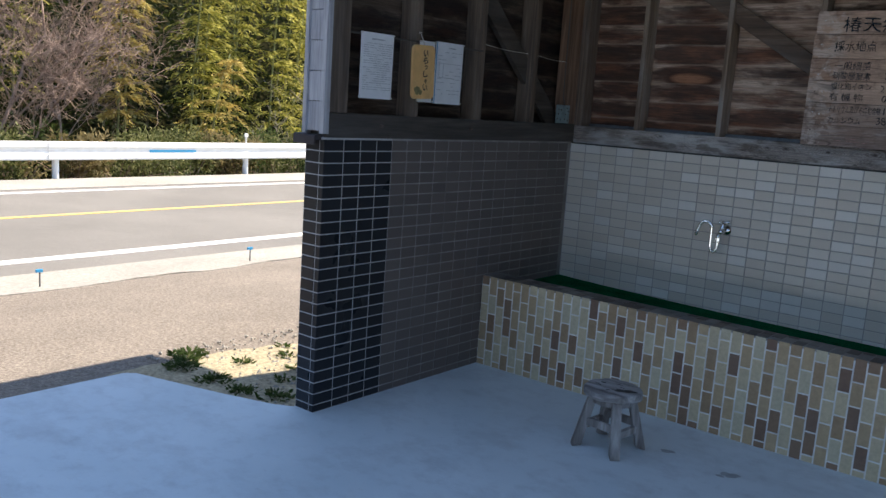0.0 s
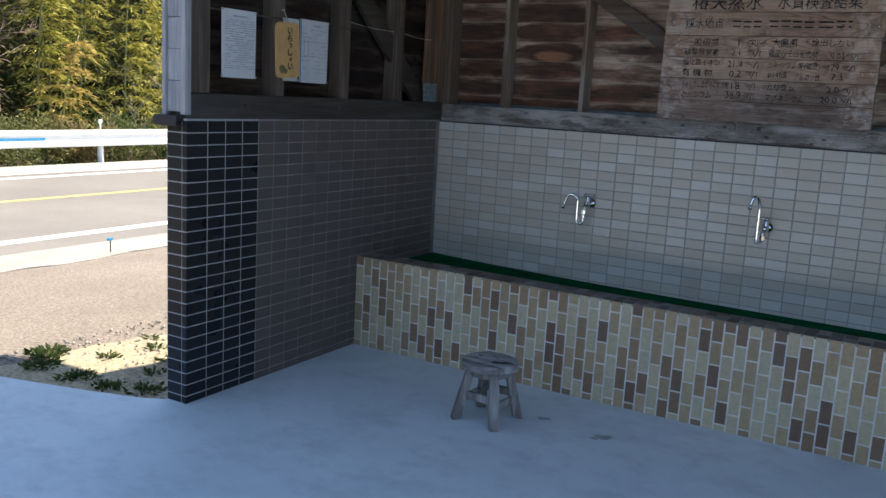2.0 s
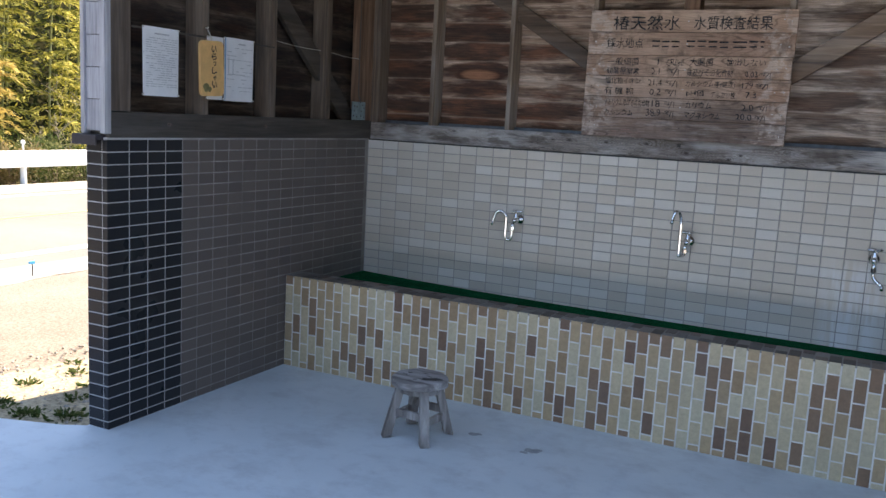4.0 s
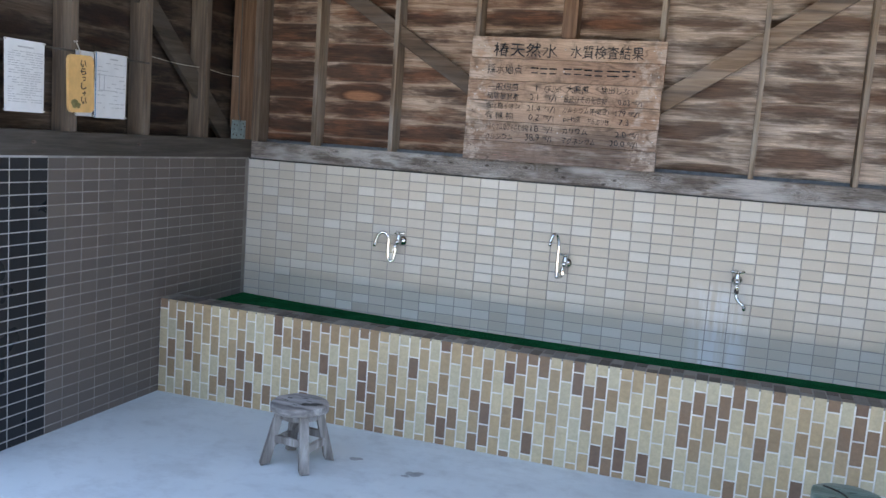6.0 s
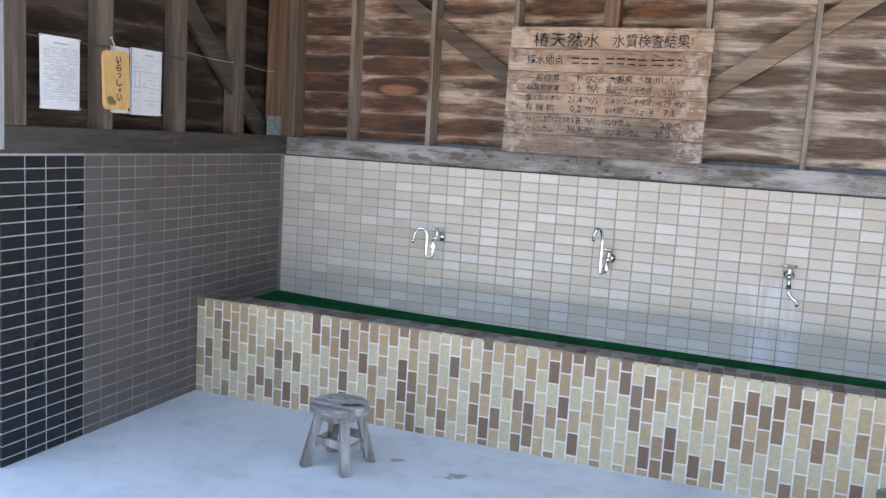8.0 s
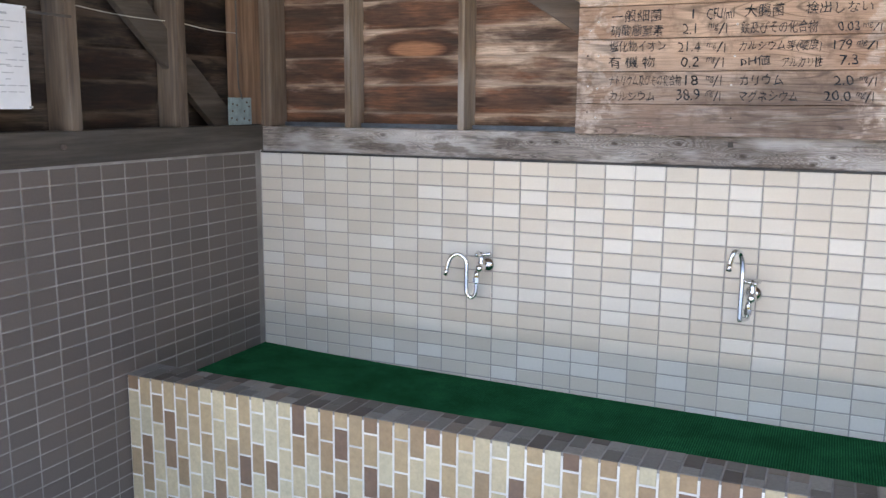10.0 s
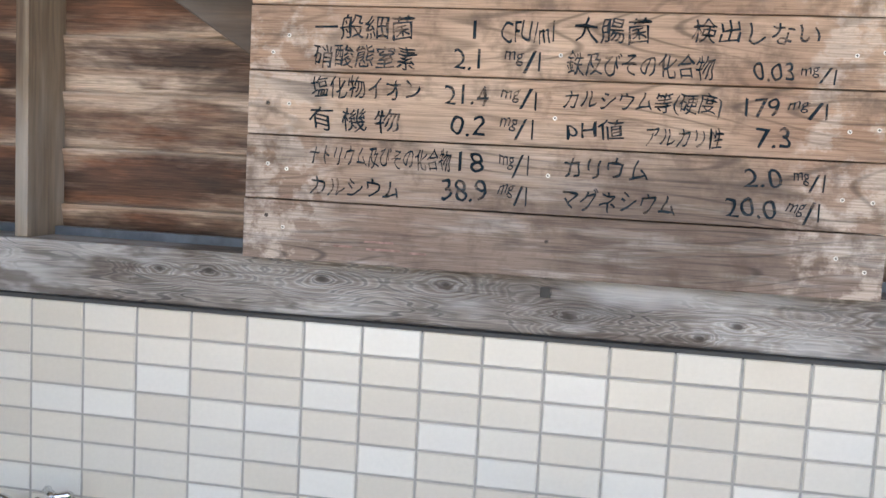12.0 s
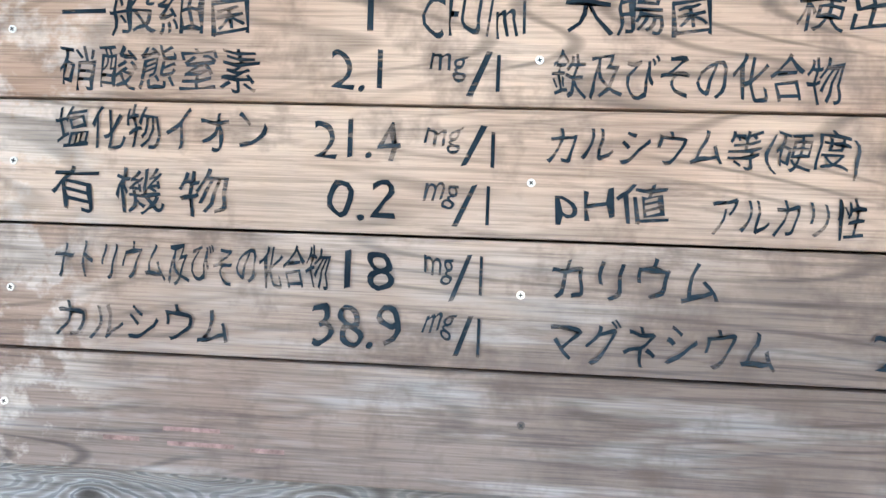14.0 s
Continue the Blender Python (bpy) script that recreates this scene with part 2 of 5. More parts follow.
    if knot:
        gx = calc(nt, "DIVIDE", calc(nt, "SUBTRACT", run, knot[0]), knot[2])
        gz = calc(nt, "DIVIDE", calc(nt, "SUBTRACT", sep.outputs[2], knot[1]), knot[3])
        e = calc(nt, "ADD", calc(nt, "ADD", calc(nt, "MULTIPLY", gx, gx), calc(nt, "MULTIPLY", gz, gz)), calc(nt, "MULTIPLY", calc(nt, "SUBTRACT", blot, 0.5), 1.4))
        e = calc(nt, "MULTIPLY", e, 0.4)
        col = mix(nt, ramp(nt, e, [(0.42, 0.9), (0.72, 0.0)]), col, (0.085, 0.038, 0.024))
        col = mix(nt, ramp(nt, e, [(0.22, 0.95), (0.44, 0.0)]), col, (0.40, 0.20, 0.115))
    col = mix(nt, 0.85, col, ramp(nt, g, [(0.36, 0.55), (0.60, 1.10)]), "MULTIPLY")
    hair = noise_tex(nt, position(nt, along(0.025), 3.0), 330, 4, 0.7, 0.2)
    col = mix(nt, 0.7, col, ramp(nt, hair, [(0.38, 0.66), (0.56, 1.16)]), "MULTIPLY")
    # pale line along each lap: light on the board's edge, put into the colour
    edge = ramp(nt, hump, [(0.0, 1.0), (0.20, 0.0)])
    col = mix(nt, calc(nt, "MULTIPLY", edge, 0.40), col, (0.40, 0.34, 0.285))
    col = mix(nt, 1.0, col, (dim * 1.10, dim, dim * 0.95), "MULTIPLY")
    nt.links.new(col, b.inputs["Base Color"])
    b.inputs["Roughness"].default_value = 0.8
    bump(nt, b, g, 0.6, 0.004)
    return m


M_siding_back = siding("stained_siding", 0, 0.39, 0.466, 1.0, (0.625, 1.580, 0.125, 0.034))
# side wall: the same boards, their whole colour dimmed to about a fifth
M_siding_left = siding("dimmed_siding", 1, -1.38, 0.466, 0.19)
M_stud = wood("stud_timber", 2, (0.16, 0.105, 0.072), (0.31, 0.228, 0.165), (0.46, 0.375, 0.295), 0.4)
M_stud_corner = wood("corner_stud_timber", 2, (0.10, 0.066, 0.046), (0.19, 0.136, 0.10), (0.27, 0.21, 0.16), 0.3)
# _dark timbers repeat the back wall's wood in darker colours for the side wall
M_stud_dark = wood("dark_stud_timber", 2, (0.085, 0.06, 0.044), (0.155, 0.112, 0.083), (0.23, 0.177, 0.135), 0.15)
M_post_red = wood("cedar_post", 2, (0.15, 0.078, 0.046), (0.27, 0.15, 0.09), (0.38, 0.235, 0.155), 0.06)
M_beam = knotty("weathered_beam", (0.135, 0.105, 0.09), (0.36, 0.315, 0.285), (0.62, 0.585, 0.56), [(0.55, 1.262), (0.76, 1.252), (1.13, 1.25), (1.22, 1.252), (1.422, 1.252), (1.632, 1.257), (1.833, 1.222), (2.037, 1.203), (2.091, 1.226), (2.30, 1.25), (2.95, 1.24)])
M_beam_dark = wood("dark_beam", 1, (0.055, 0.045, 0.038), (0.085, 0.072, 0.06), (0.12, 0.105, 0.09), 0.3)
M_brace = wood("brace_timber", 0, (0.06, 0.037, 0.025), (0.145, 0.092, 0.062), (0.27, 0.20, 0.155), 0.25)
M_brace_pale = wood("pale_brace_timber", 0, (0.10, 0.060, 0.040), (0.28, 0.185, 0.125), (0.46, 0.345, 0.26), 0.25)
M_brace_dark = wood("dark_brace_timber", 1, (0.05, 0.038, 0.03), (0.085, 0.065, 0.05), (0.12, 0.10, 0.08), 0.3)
M_grey_siding = wood("grey_painted_board", 2, (0.33, 0.33, 0.36), (0.40, 0.40, 0.435), (0.47, 0.47, 0.50), 0.3, 0.6)
M_stool = wood("weathered_stool_wood", 2, (0.11, 0.09, 0.08), (0.27, 0.24, 0.225), (0.56, 0.53, 0.51), 0.55)
M_stool_seat = wood("weathered_seat_wood", 0, (0.16, 0.145, 0.14), (0.38, 0.355, 0.345), (0.58, 0.56, 0.55), 0.5, fine=0.7, contrast=0.05)
M_green_wood = wood("green_painted_wood", 0, (0.07, 0.145, 0.12), (0.125, 0.24, 0.20), (0.22, 0.34, 0.30), 0.4, 0.35)
M_dark_rot = plain("dark_rot", (0.06, 0.055, 0.05), 0.9)
M_roof = wood("roof_board", 0, (0.08, 0.06, 0.045), (0.14, 0.11, 0.085), (0.2, 0.165, 0.13), 0.2)
M_flashing = plain("dark_flashing", (0.045, 0.042, 0.05), 0.5, 0.3)
M_dark_gap = plain("dark_gap", (0.05, 0.05, 0.05), 0.7)

# chrome, steel, ink, paper
M_chrome = plain("chrome", (0.78, 0.79, 0.80), 0.08, 1.0, 200, 0.03, 0.01)
M_screw = plain("screw_steel", (0.72, 0.70, 0.66), 0.35, 0.9)
M_rust = plain("rusty_steel", (0.12, 0.09, 0.075), 0.7, 0.3)
M_slate_metal = plain("slate_grey_metal", (0.135, 0.155, 0.18), 0.45, 0.2, 30, 0.25)
M_galv = plain("galvanised_plate", (0.30, 0.41, 0.43), 0.5, 0.4, 40, 0.25)

def brushed_ink():
    m, nt, b = material("blue_black_ink")
    load = noise_tex(nt, position(nt, (1.0, 1, 1.0), 2.0), 34, 3, 0.6)
    dry = noise_tex(nt, position(nt, (0.12, 1, 1), 4.0), 260, 4, 0.7)
    col = ramp(nt, load, [(0.36, (0.007, 0.014, 0.021)), (0.54, (0.020, 0.034, 0.045)), (0.70, (0.075, 0.08, 0.085))])
    nt.links.new(col, b.inputs["Base Color"])
    b.inputs["Roughness"].default_value = 0.7
    b.inputs["Specular IOR Level"].default_value = 0.1
    # bare wood shows where the brush ran dry
    bare = calc(nt, "MULTIPLY", ramp(nt, calc(nt, "ADD", dry, calc(nt, "MULTIPLY", calc(nt, "SUBTRACT", load, 0.5), 0.9)), [(0.55, 0.0), (0.70, 1.0)]), 0.6)
    clear = nt.nodes.new("ShaderNodeBsdfTransparent")
    s = nt.nodes.new("ShaderNodeMixShader")
    nt.links.new(bare, s.inputs[0])
    nt.links.new(b.outputs[0], s.inputs[1])
    nt.links.new(clear.outputs[0], s.inputs[2])
    nt.links.new(s.outputs[0], nt.nodes["Material Output"].inputs[0])
    return m


M_ink = brushed_ink()
M_ink_black = plain("black_ink", (0.02, 0.02, 0.02), 0.6)
M_red_ink = plain("faded_red_ink", (0.30, 0.17, 0.145), 0.8, 0, 120, 0.5)
M_print = plain("grey_print", (0.46, 0.47, 0.49), 0.8)
M_paper = plain("white_paper", (0.74, 0.75, 0.76), 0.7, 0, 14, 0.06, 0.2)
M_tag_wood = plain("varnished_tag", (0.74, 0.44, 0.18), 0.35, 0, 24, 0.12)
M_string = plain("pale_string", (0.6, 0.58, 0.52), 0.9)
M_cable = plain("grey_cable", (0.10, 0.085, 0.075), 0.6)

# board planks
def plank_material():
    m, nt, b = material("sign_plank")
    vec = position(nt, (0.028, 1, 1), 11.0)
    g = noise_tex(nt, vec, 240, 6, 0.7, 0.15)
    fig = noise_tex(nt, position(nt, (0.13, 1, 1), 11.0), 11, 1, 0.3, 0.3)
    w = nt.nodes.new("ShaderNodeMath")
    w.operation = "SINE"
    nt.links.new(calc(nt, "MULTIPLY", fig, 95.0), w.inputs[0])
    rings = ramp(nt, calc(nt, "ADD", calc(nt, "MULTIPLY", w.outputs[0], 0.5), 0.5), [(0.0, 0.50), (0.09, 0.80), (0.16, 1.0), (1.0, 1.04)])
    tone = noise_tex(nt, position(nt, (0.5, 1, 1), 11.0), 3.5, 3)
    col = ramp(nt, tone, [(0.32, (0.235, 0.112, 0.068)), (0.46, (0.41, 0.245, 0.165)), (0.58, (0.54, 0.355, 0.25)), (0.70, (0.68, 0.49, 0.37))])
    # darker grey-brown towards the foot of the board
    geo = nt.nodes.new("ShaderNodeNewGeometry")
    sep = nt.nodes.new("ShaderNodeSeparateXYZ")
    nt.links.new(geo.outputs["Position"], sep.inputs[0])
    low = calc(nt, "ADD", calc(nt, "MULTIPLY", calc(nt, "SUBTRACT", 1.52, sep.outputs[2]), 5.0), calc(nt, "MULTIPLY", calc(nt, "SUBTRACT", tone, 0.5), 1.6), True)
    col = mix(nt, calc(nt, "MULTIPLY", low, 0.85), col, (0.235, 0.172, 0.145))
    # scuffed pale patches at the board's ends
    ends = calc(nt, "ABSOLUTE", calc(nt, "SUBTRACT", sep.outputs[0], 1.79))
    scuff = noise_tex(nt, position(nt, (0.9, 1, 1.1), 0.0), 17, 5, 0.7)
    sm = calc(nt, "MULTIPLY", ramp(nt, ends, [(0.33, 0.0), (0.38, 1.0)]), ramp(nt, scuff, [(0.47, 0.0), (0.55, 1.0)]))
    # lighter tan on the upper planks
    high = ramp(nt, calc(nt, "ADD", calc(nt, "SUBTRACT", sep.outputs[2], 1.1), calc(nt, "MULTIPLY", calc(nt, "SUBTRACT", tone, 0.5), 0.12)), [(0.46, 0.0), (0.53, 0.18)])
    col = mix(nt, high, col, (0.70, 0.51, 0.385))
    # soft dark oval on the lower right planks
    sx = calc(nt, "DIVIDE", calc(nt, "SUBTRACT", sep.outputs[0], 1.97), 0.24)
    sz = calc(nt, "DIVIDE", calc(nt, "SUBTRACT", sep.outputs[2], 1.375), 0.13)
    far = calc(nt, "ADD", calc(nt, "ADD", calc(nt, "MULTIPLY", sx, sx), calc(nt, "MULTIPLY", sz, sz)), calc(nt, "MULTIPLY", calc(nt, "SUBTRACT", scuff, 0.5), 1.8))
    col = mix(nt, ramp(nt, far, [(0.25, 0.6), (1.0, 0.0)]), col, (0.105, 0.068, 0.052))
    col = mix(nt, calc(nt, "MULTIPLY", sm, 0.65), col, (0.64, 0.52, 0.44))
    some = ramp(nt, noise_tex(nt, position(nt, (0.6, 1, 1), 5.0), 4.5, 2), [(0.42, 0.15), (0.6, 1.0)])
    col = mix(nt, some, col, rings, "MULTIPLY")
    silver = noise_tex(nt, position(nt, (0.12, 1, 1), 8.0), 34, 4, 0.6)
    col = mix(nt, calc(nt, "MULTIPLY", calc(nt, "MULTIPLY", low, ramp(nt, silver, [(0.5, 0.0), (0.66, 1.0)])), 0.5), col, (0.52, 0.48, 0.45))
    col = mix(nt, 0.8, col, ramp(nt, g, [(0.32, 0.74), (0.60, 1.05)]), "MULTIPLY")
    hair = noise_tex(nt, position(nt, (0.02, 1, 1), 11.0), 560, 3, 0.6, 0.1)
    col = mix(nt, 0.8, col, ramp(nt, hair, [(0.34, 0.62), (0.56, 1.08)]), "MULTIPLY")
    blot = noise_tex(nt, position(nt, (1.2, 1, 1), 3.0), 9, 5, 0.7)
    col = mix(nt, calc(nt, "MULTIPLY", ramp(nt, blot, [(0.52, 0.0), (0.66, 1.0)]), 0.7), col, (0.12, 0.075, 0.055))
    grime = noise_tex(nt, position(nt, (0.14, 1, 1), 6.0), 42, 5, 0.72)
    col = mix(nt, calc(nt, "MULTIPLY", ramp(nt, grime, [(0.54, 0.0), (0.66, 1.0)]), 0.55), col, (0.10, 0.062, 0.045))
    nt.links.new(col, b.inputs["Base Color"])
    b.inputs["Roughness"].default_value = 0.7
    bump(nt, b, g, 0.35, 0.002)
    return m


M_plank = plank_material()


# painted concrete floor
def floor_material():
    m, nt, b = material("painted_concrete")
    p = position(nt)
    big = noise_tex(nt, p, 1.3, 5, 0.6)
    mid = noise_tex(nt, p, 9.0, 5, 0.65)
    fine = noise_tex(nt, p, 160.0, 3)
    col = ramp(nt, big, [(0.3, (0.55, 0.635, 0.675)), (0.5, (0.615, 0.695, 0.735)), (0.7, (0.665, 0.74, 0.775))])
    col = mix(nt, ramp(nt, mid, [(0.52, 0.0), (0.75, 0.4)]), col, (0.40, 0.44, 0.47))
    spot = noise_tex(nt, p, 23.0, 2)
    col = mix(nt, ramp(nt, spot, [(0.66, 0.0), (0.80, 0.22)]), col, (0.30, 0.32, 0.34))
    drift = noise_tex(nt, position(nt, (1.0, 1.4, 1.0), 17.0), 3.2, 5, 0.68)
    col = mix(nt, calc(nt, "MULTIPLY", ramp(nt, drift, [(0.50, 0.0), (0.66, 1.0)]), 0.32), col, (0.36, 0.395, 0.42))
    nt.links.new(col, b.inputs["Base Color"])
    nt.links.new(ramp(nt, mid, [(0.3, 0.5), (0.7, 0.7)]), b.inputs["Roughness"])
    bump(nt, b, fine, 0.12, 0.002)
    return m


M_floor = floor_material()
M_wet = plain("damp_concrete", (0.29, 0.325, 0.35), 0.4, 0, 30, 0.3)


def speckled(name, cols, scale, big_scale=0.8, rough=0.9, relief=0.6):
    m, nt, b = material(name)
    p = position(nt)
    f = noise_tex(nt, p, scale, 4, 0.7)
    big = noise_tex(nt, p, big_scale, 5, 0.6)
    c = ramp(nt, f, [(0.33, cols[0]), (0.5, cols[1]), (0.68, cols[2])])
    c = mix(nt, 1.0, c, ramp(nt, big, [(0.3, 0.82), (0.7, 1.12)]), "MULTIPLY")
    nt.links.new(c, b.inputs["Base Color"])
    b.inputs["Roughness"].default_value = rough
    bump(nt, b, f, relief, 0.01)
    return m


M_lot = speckled("old_asphalt", ((0.105, 0.085, 0.068), (0.205, 0.172, 0.142), (0.33, 0.283, 0.237)), 60)
M_road = speckled("road_asphalt", ((0.155, 0.144, 0.132), (0.184, 0.172, 0.158), (0.22, 0.206, 0.19)), 90, 0.5)
M_gutter = speckled("pale_concrete", ((0.26, 0.245, 0.22), (0.33, 0.31, 0.275), (0.40, 0.375, 0.335)), 30)
M_sand = speckled("pale_sandy_soil", ((0.19, 0.155, 0.10), (0.35, 0.295, 0.195), (0.50, 0.43, 0.29)), 45, 2.5)
M_white_line = plain("white_road_paint", (0.72, 0.72, 0.70), 0.7, 0, 25, 0.2)
M_yellow_line = plain("yellow_road_paint", (0.60, 0.45, 0.16), 0.7, 0, 25, 0.25)
# near black: the deep shade under the plants is put into the earth's colour
M_earth = speckled("shaded_leafy_earth", ((0.006, 0.007, 0.003), (0.016, 0.016, 0.008), (0.035, 0.033, 0.016)), 9, 0.3)
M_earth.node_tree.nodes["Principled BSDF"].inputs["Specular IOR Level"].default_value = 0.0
M_white_paint = plain("white_painted_steel", (0.82, 0.82, 0.81), 0.45, 0, 8, 0.06)
M_blue = plain("blue_reflector", (0.03, 0.30, 0.55), 0.4)
M_peg = plain("dark_peg", (0.06, 0.06, 0.065), 0.6)


def carpet():
    m, nt, b = material("green_artificial_turf")
    p = position(nt)
    f = noise_tex(nt, p, 420.0, 2, 0.5)
    w = add(nt, "ShaderNodeTexWave", Scale=42.0, Distortion=0.6)
    w.bands_direction = "X"
    nt.links.new(p, w.inputs["Vector"])
    c = ramp(nt, f, [(0.3, (0.002, 0.055, 0.022)), (0.6, (0.003, 0.125, 0.052)), (0.8, (0.005, 0.20, 0.085))])
    c = mix(nt, 0.8, c, ramp(nt, w.outputs["Fac"], [(0.0, 0.35), (0.6, 1.25)]), "MULTIPLY")
    c = mix(nt, 1.0, c, ramp(nt, noise_tex(nt, p, 7.0, 4), [(0.35, 0.72), (0.65, 1.2)]), "MULTIPLY")
    nt.links.new(c, b.inputs["Base Color"])
    b.inputs["Roughness"].default_value = 0.85
    b.inputs["Specular IOR Level"].default_value = 0.0
    b.inputs["Sheen Weight"].default_value = 0.0
    b.inputs["Sheen Tint"].default_value = (0.05, 0.55, 0.3, 1)
    bump(nt, b, calc(nt, "ADD", f, w.outputs["Fac"]), 0.6, 0.004)
    return m


M_turf = carpet()


def leafy(name, a, b_, c_):
    m, nt, b = material(name)
    g = nt.nodes.new("ShaderNodeNewGeometry")
    o = nt.nodes.new("ShaderNodeObjectInfo")
    r = calc(nt, "FRACT", calc(nt, "ADD", g.outputs["Random Per Island"], calc(nt, "MULTIPLY", o.outputs["Random"], 0.35)))
    col = ramp(nt, r, [(0.0, a), (0.5, b_), (1.0, c_)])
    nt.links.new(col, b.inputs["Base Color"])
    b.inputs["Roughness"].default_value = 0.6
    b.inputs["Specular IOR Level"].default_value = 0.08
    t = nt.nodes.new("ShaderNodeBsdfTranslucent")
    nt.links.new(col, t.inputs[0])
    s = nt.nodes.new("ShaderNodeMixShader")
    s.inputs[0].default_value = 0.4
    nt.links.new(b.outputs[0], s.inputs[1])
    nt.links.new(t.outputs[0], s.inputs[2])
    nt.links.new(s.outputs[0], nt.nodes["Material Output"].inputs[0])
    return m


M_bamboo_leaf = leafy("bamboo_leaf", (0.05, 0.065, 0.012), (0.34, 0.32, 0.06), (0.70, 0.62, 0.19))
M_bamboo_gold = leafy("yellowing_bamboo_leaf", (0.30, 0.21, 0.06), (0.50, 0.385, 0.12), (0.64, 0.52, 0.20))
M_bush_leaf = leafy("evergreen_leaf", (0.05, 0.065, 0.02), (0.15, 0.165, 0.06), (0.36, 0.35, 0.17))
# leaf colours lowered to draw the dark shaded gaps behind the bamboo
M_under_leaf = leafy("shaded_undergrowth_leaf", (0.008, 0.013, 0.004), (0.018, 0.026, 0.007), (0.04, 0.048, 0.015))
M_dry_leaf = leafy("dry_leaf", (0.16, 0.13, 0.06), (0.24, 0.19, 0.09), (0.32, 0.26, 0.14))
M_weed = leafy("weed_leaf", (0.03, 0.055, 0.015), (0.06, 0.095, 0.028), (0.11, 0.13, 0.05))
M_culm = plain("bamboo_culm", (0.20, 0.21, 0.07), 0.4, 0, 8, 0.3)
M_bark = plain("grey_brown_bark", (0.31, 0.215, 0.17), 0.9, 0, 20, 0.35, 0.6)
M_bark_pale = plain("pale_bark", (0.36, 0.31, 0.25), 0.9, 0, 20, 0.3, 0.6)


# ---- building blocks ----
def box(bm, x0, x1, y0, y1, z0, z1, bevel=0.0, m=None):
    r = bmesh.ops.create_cube(bm, size=1.0)
    t = Matrix.Translation(((x0 + x1) / 2, (y0 + y1) / 2, (z0 + z1) / 2)) @ Matrix.Diagonal((x1 - x0, y1 - y0, z1 - z0, 1))
    bmesh.ops.transform(bm, matrix=(m @ t) if m else t, verts=r["verts"])
    if bevel:
        edges = list({e for v in r["verts"] for e in v.link_edges})
        bmesh.ops.bevel(bm, geom=edges, offset=bevel, segments=2, affect="EDGES", profile=0.6)
    return bm


def boxed(*a, **k):
    return box(bmesh.new(), *a, **k)


def cyl(bm, p, q, r0, r1=None, n=16):
    p, q = Vector(p), Vector(q)
    d = q - p
    m = Matrix.Translation((p + q) / 2) @ d.to_track_quat("Z", "Y").to_matrix().to_4x4()
    bmesh.ops.create_cone(bm, cap_ends=True, segments=n, radius1=r0, radius2=r0 if r1 is None else r1, depth=d.length, matrix=m)
    return bm


def tube(bm, pts, radii, n=10):
    """A round bar swept along points."""
    pts = [Vector(p) for p in pts]
    if not isinstance(radii, (list, tuple)):
        radii = [radii] * len(pts)
    rings, up = [], None
    for i, p in enumerate(pts):
        d = (pts[min(i + 1, len(pts) - 1)] - pts[max(i - 1, 0)]).normalized()
        if up is None:
            up = d.orthogonal().normalized()
        up = (up - d * up.dot(d)).normalized()
        side = d.cross(up)
        rings.append([bm.verts.new(p + radii[i] * (math.cos(a) * up + math.sin(a) * side)) for a in (2 * math.pi * k / n for k in range(n))])
    for a, b in zip(rings, rings[1:]):
        for k in range(n):
            bm.faces.new((a[k], a[(k + 1) % n], b[(k + 1) % n], b[k]))
    bm.faces.new(rings[0][::-1])
    bm.faces.new(rings[-1])
    return bm


def smooth_path(pts, steps=6):
    """A rounded line through points (Catmull-Rom)."""
    P = [Vector(p) for p in pts]
    P = [P[0] * 2 - P[1], *P, P[-1] * 2 - P[-2]]
    out = []
    for a, b, c, d in zip(P, P[1:], P[2:], P[3:]):
        for k in range(steps):
            t = k / steps
            out.append(0.5 * (2 * b + (c - a) * t + (2 * a - 5 * b + 4 * c - d) * t * t + (3 * b - a - 3 * c + d) * t ** 3))
    return [*out, P[-2]]


def mesh_of(bm, name, mat, soft=False):
    bmesh.ops.recalc_face_normals(bm, faces=bm.faces)
    me = bpy.data.meshes.new(name)
    bm.to_mesh(me)
    bm.free()
    me.materials.append(mat)
    if soft:
        me.polygons.foreach_set("use_smooth", [True] * len(me.polygons))
    return me


def part(name, bm, mat, parent=None, label="", soft=False, at=None):
    ob = new(name, mesh_of(bm, name, mat, soft))
    if at is not None:
        ob.matrix_basis = at
    if parent:
        ob.parent = parent
    return tagged(ob, label) if label else ob


def thing(name, x, y, z, label, category, group="", kind="", turn=0):
    ob = new(name)
    ob.empty_display_size = 0.05
    ob.matrix_basis = pose(x, y, z, 0, 0, turn)
    return tagged(ob, label, category, group, kind)


def structure(name, bm, mat, label, category, soft=False):
    return tagged(part(name, bm, mat, soft=soft), label, category, kind="structure")


def raw(name, verts, faces, mat, parent=None, soft=False):
    me = bpy.data.meshes.new(name)
    me.from_pydata(verts, [], faces)
    me.materials.append(mat)
    if soft:
        me.polygons.foreach_set("use_smooth", [True] * len(me.polygons))
    ob = new(name, me)
    if parent:
        ob.parent = parent
    return ob


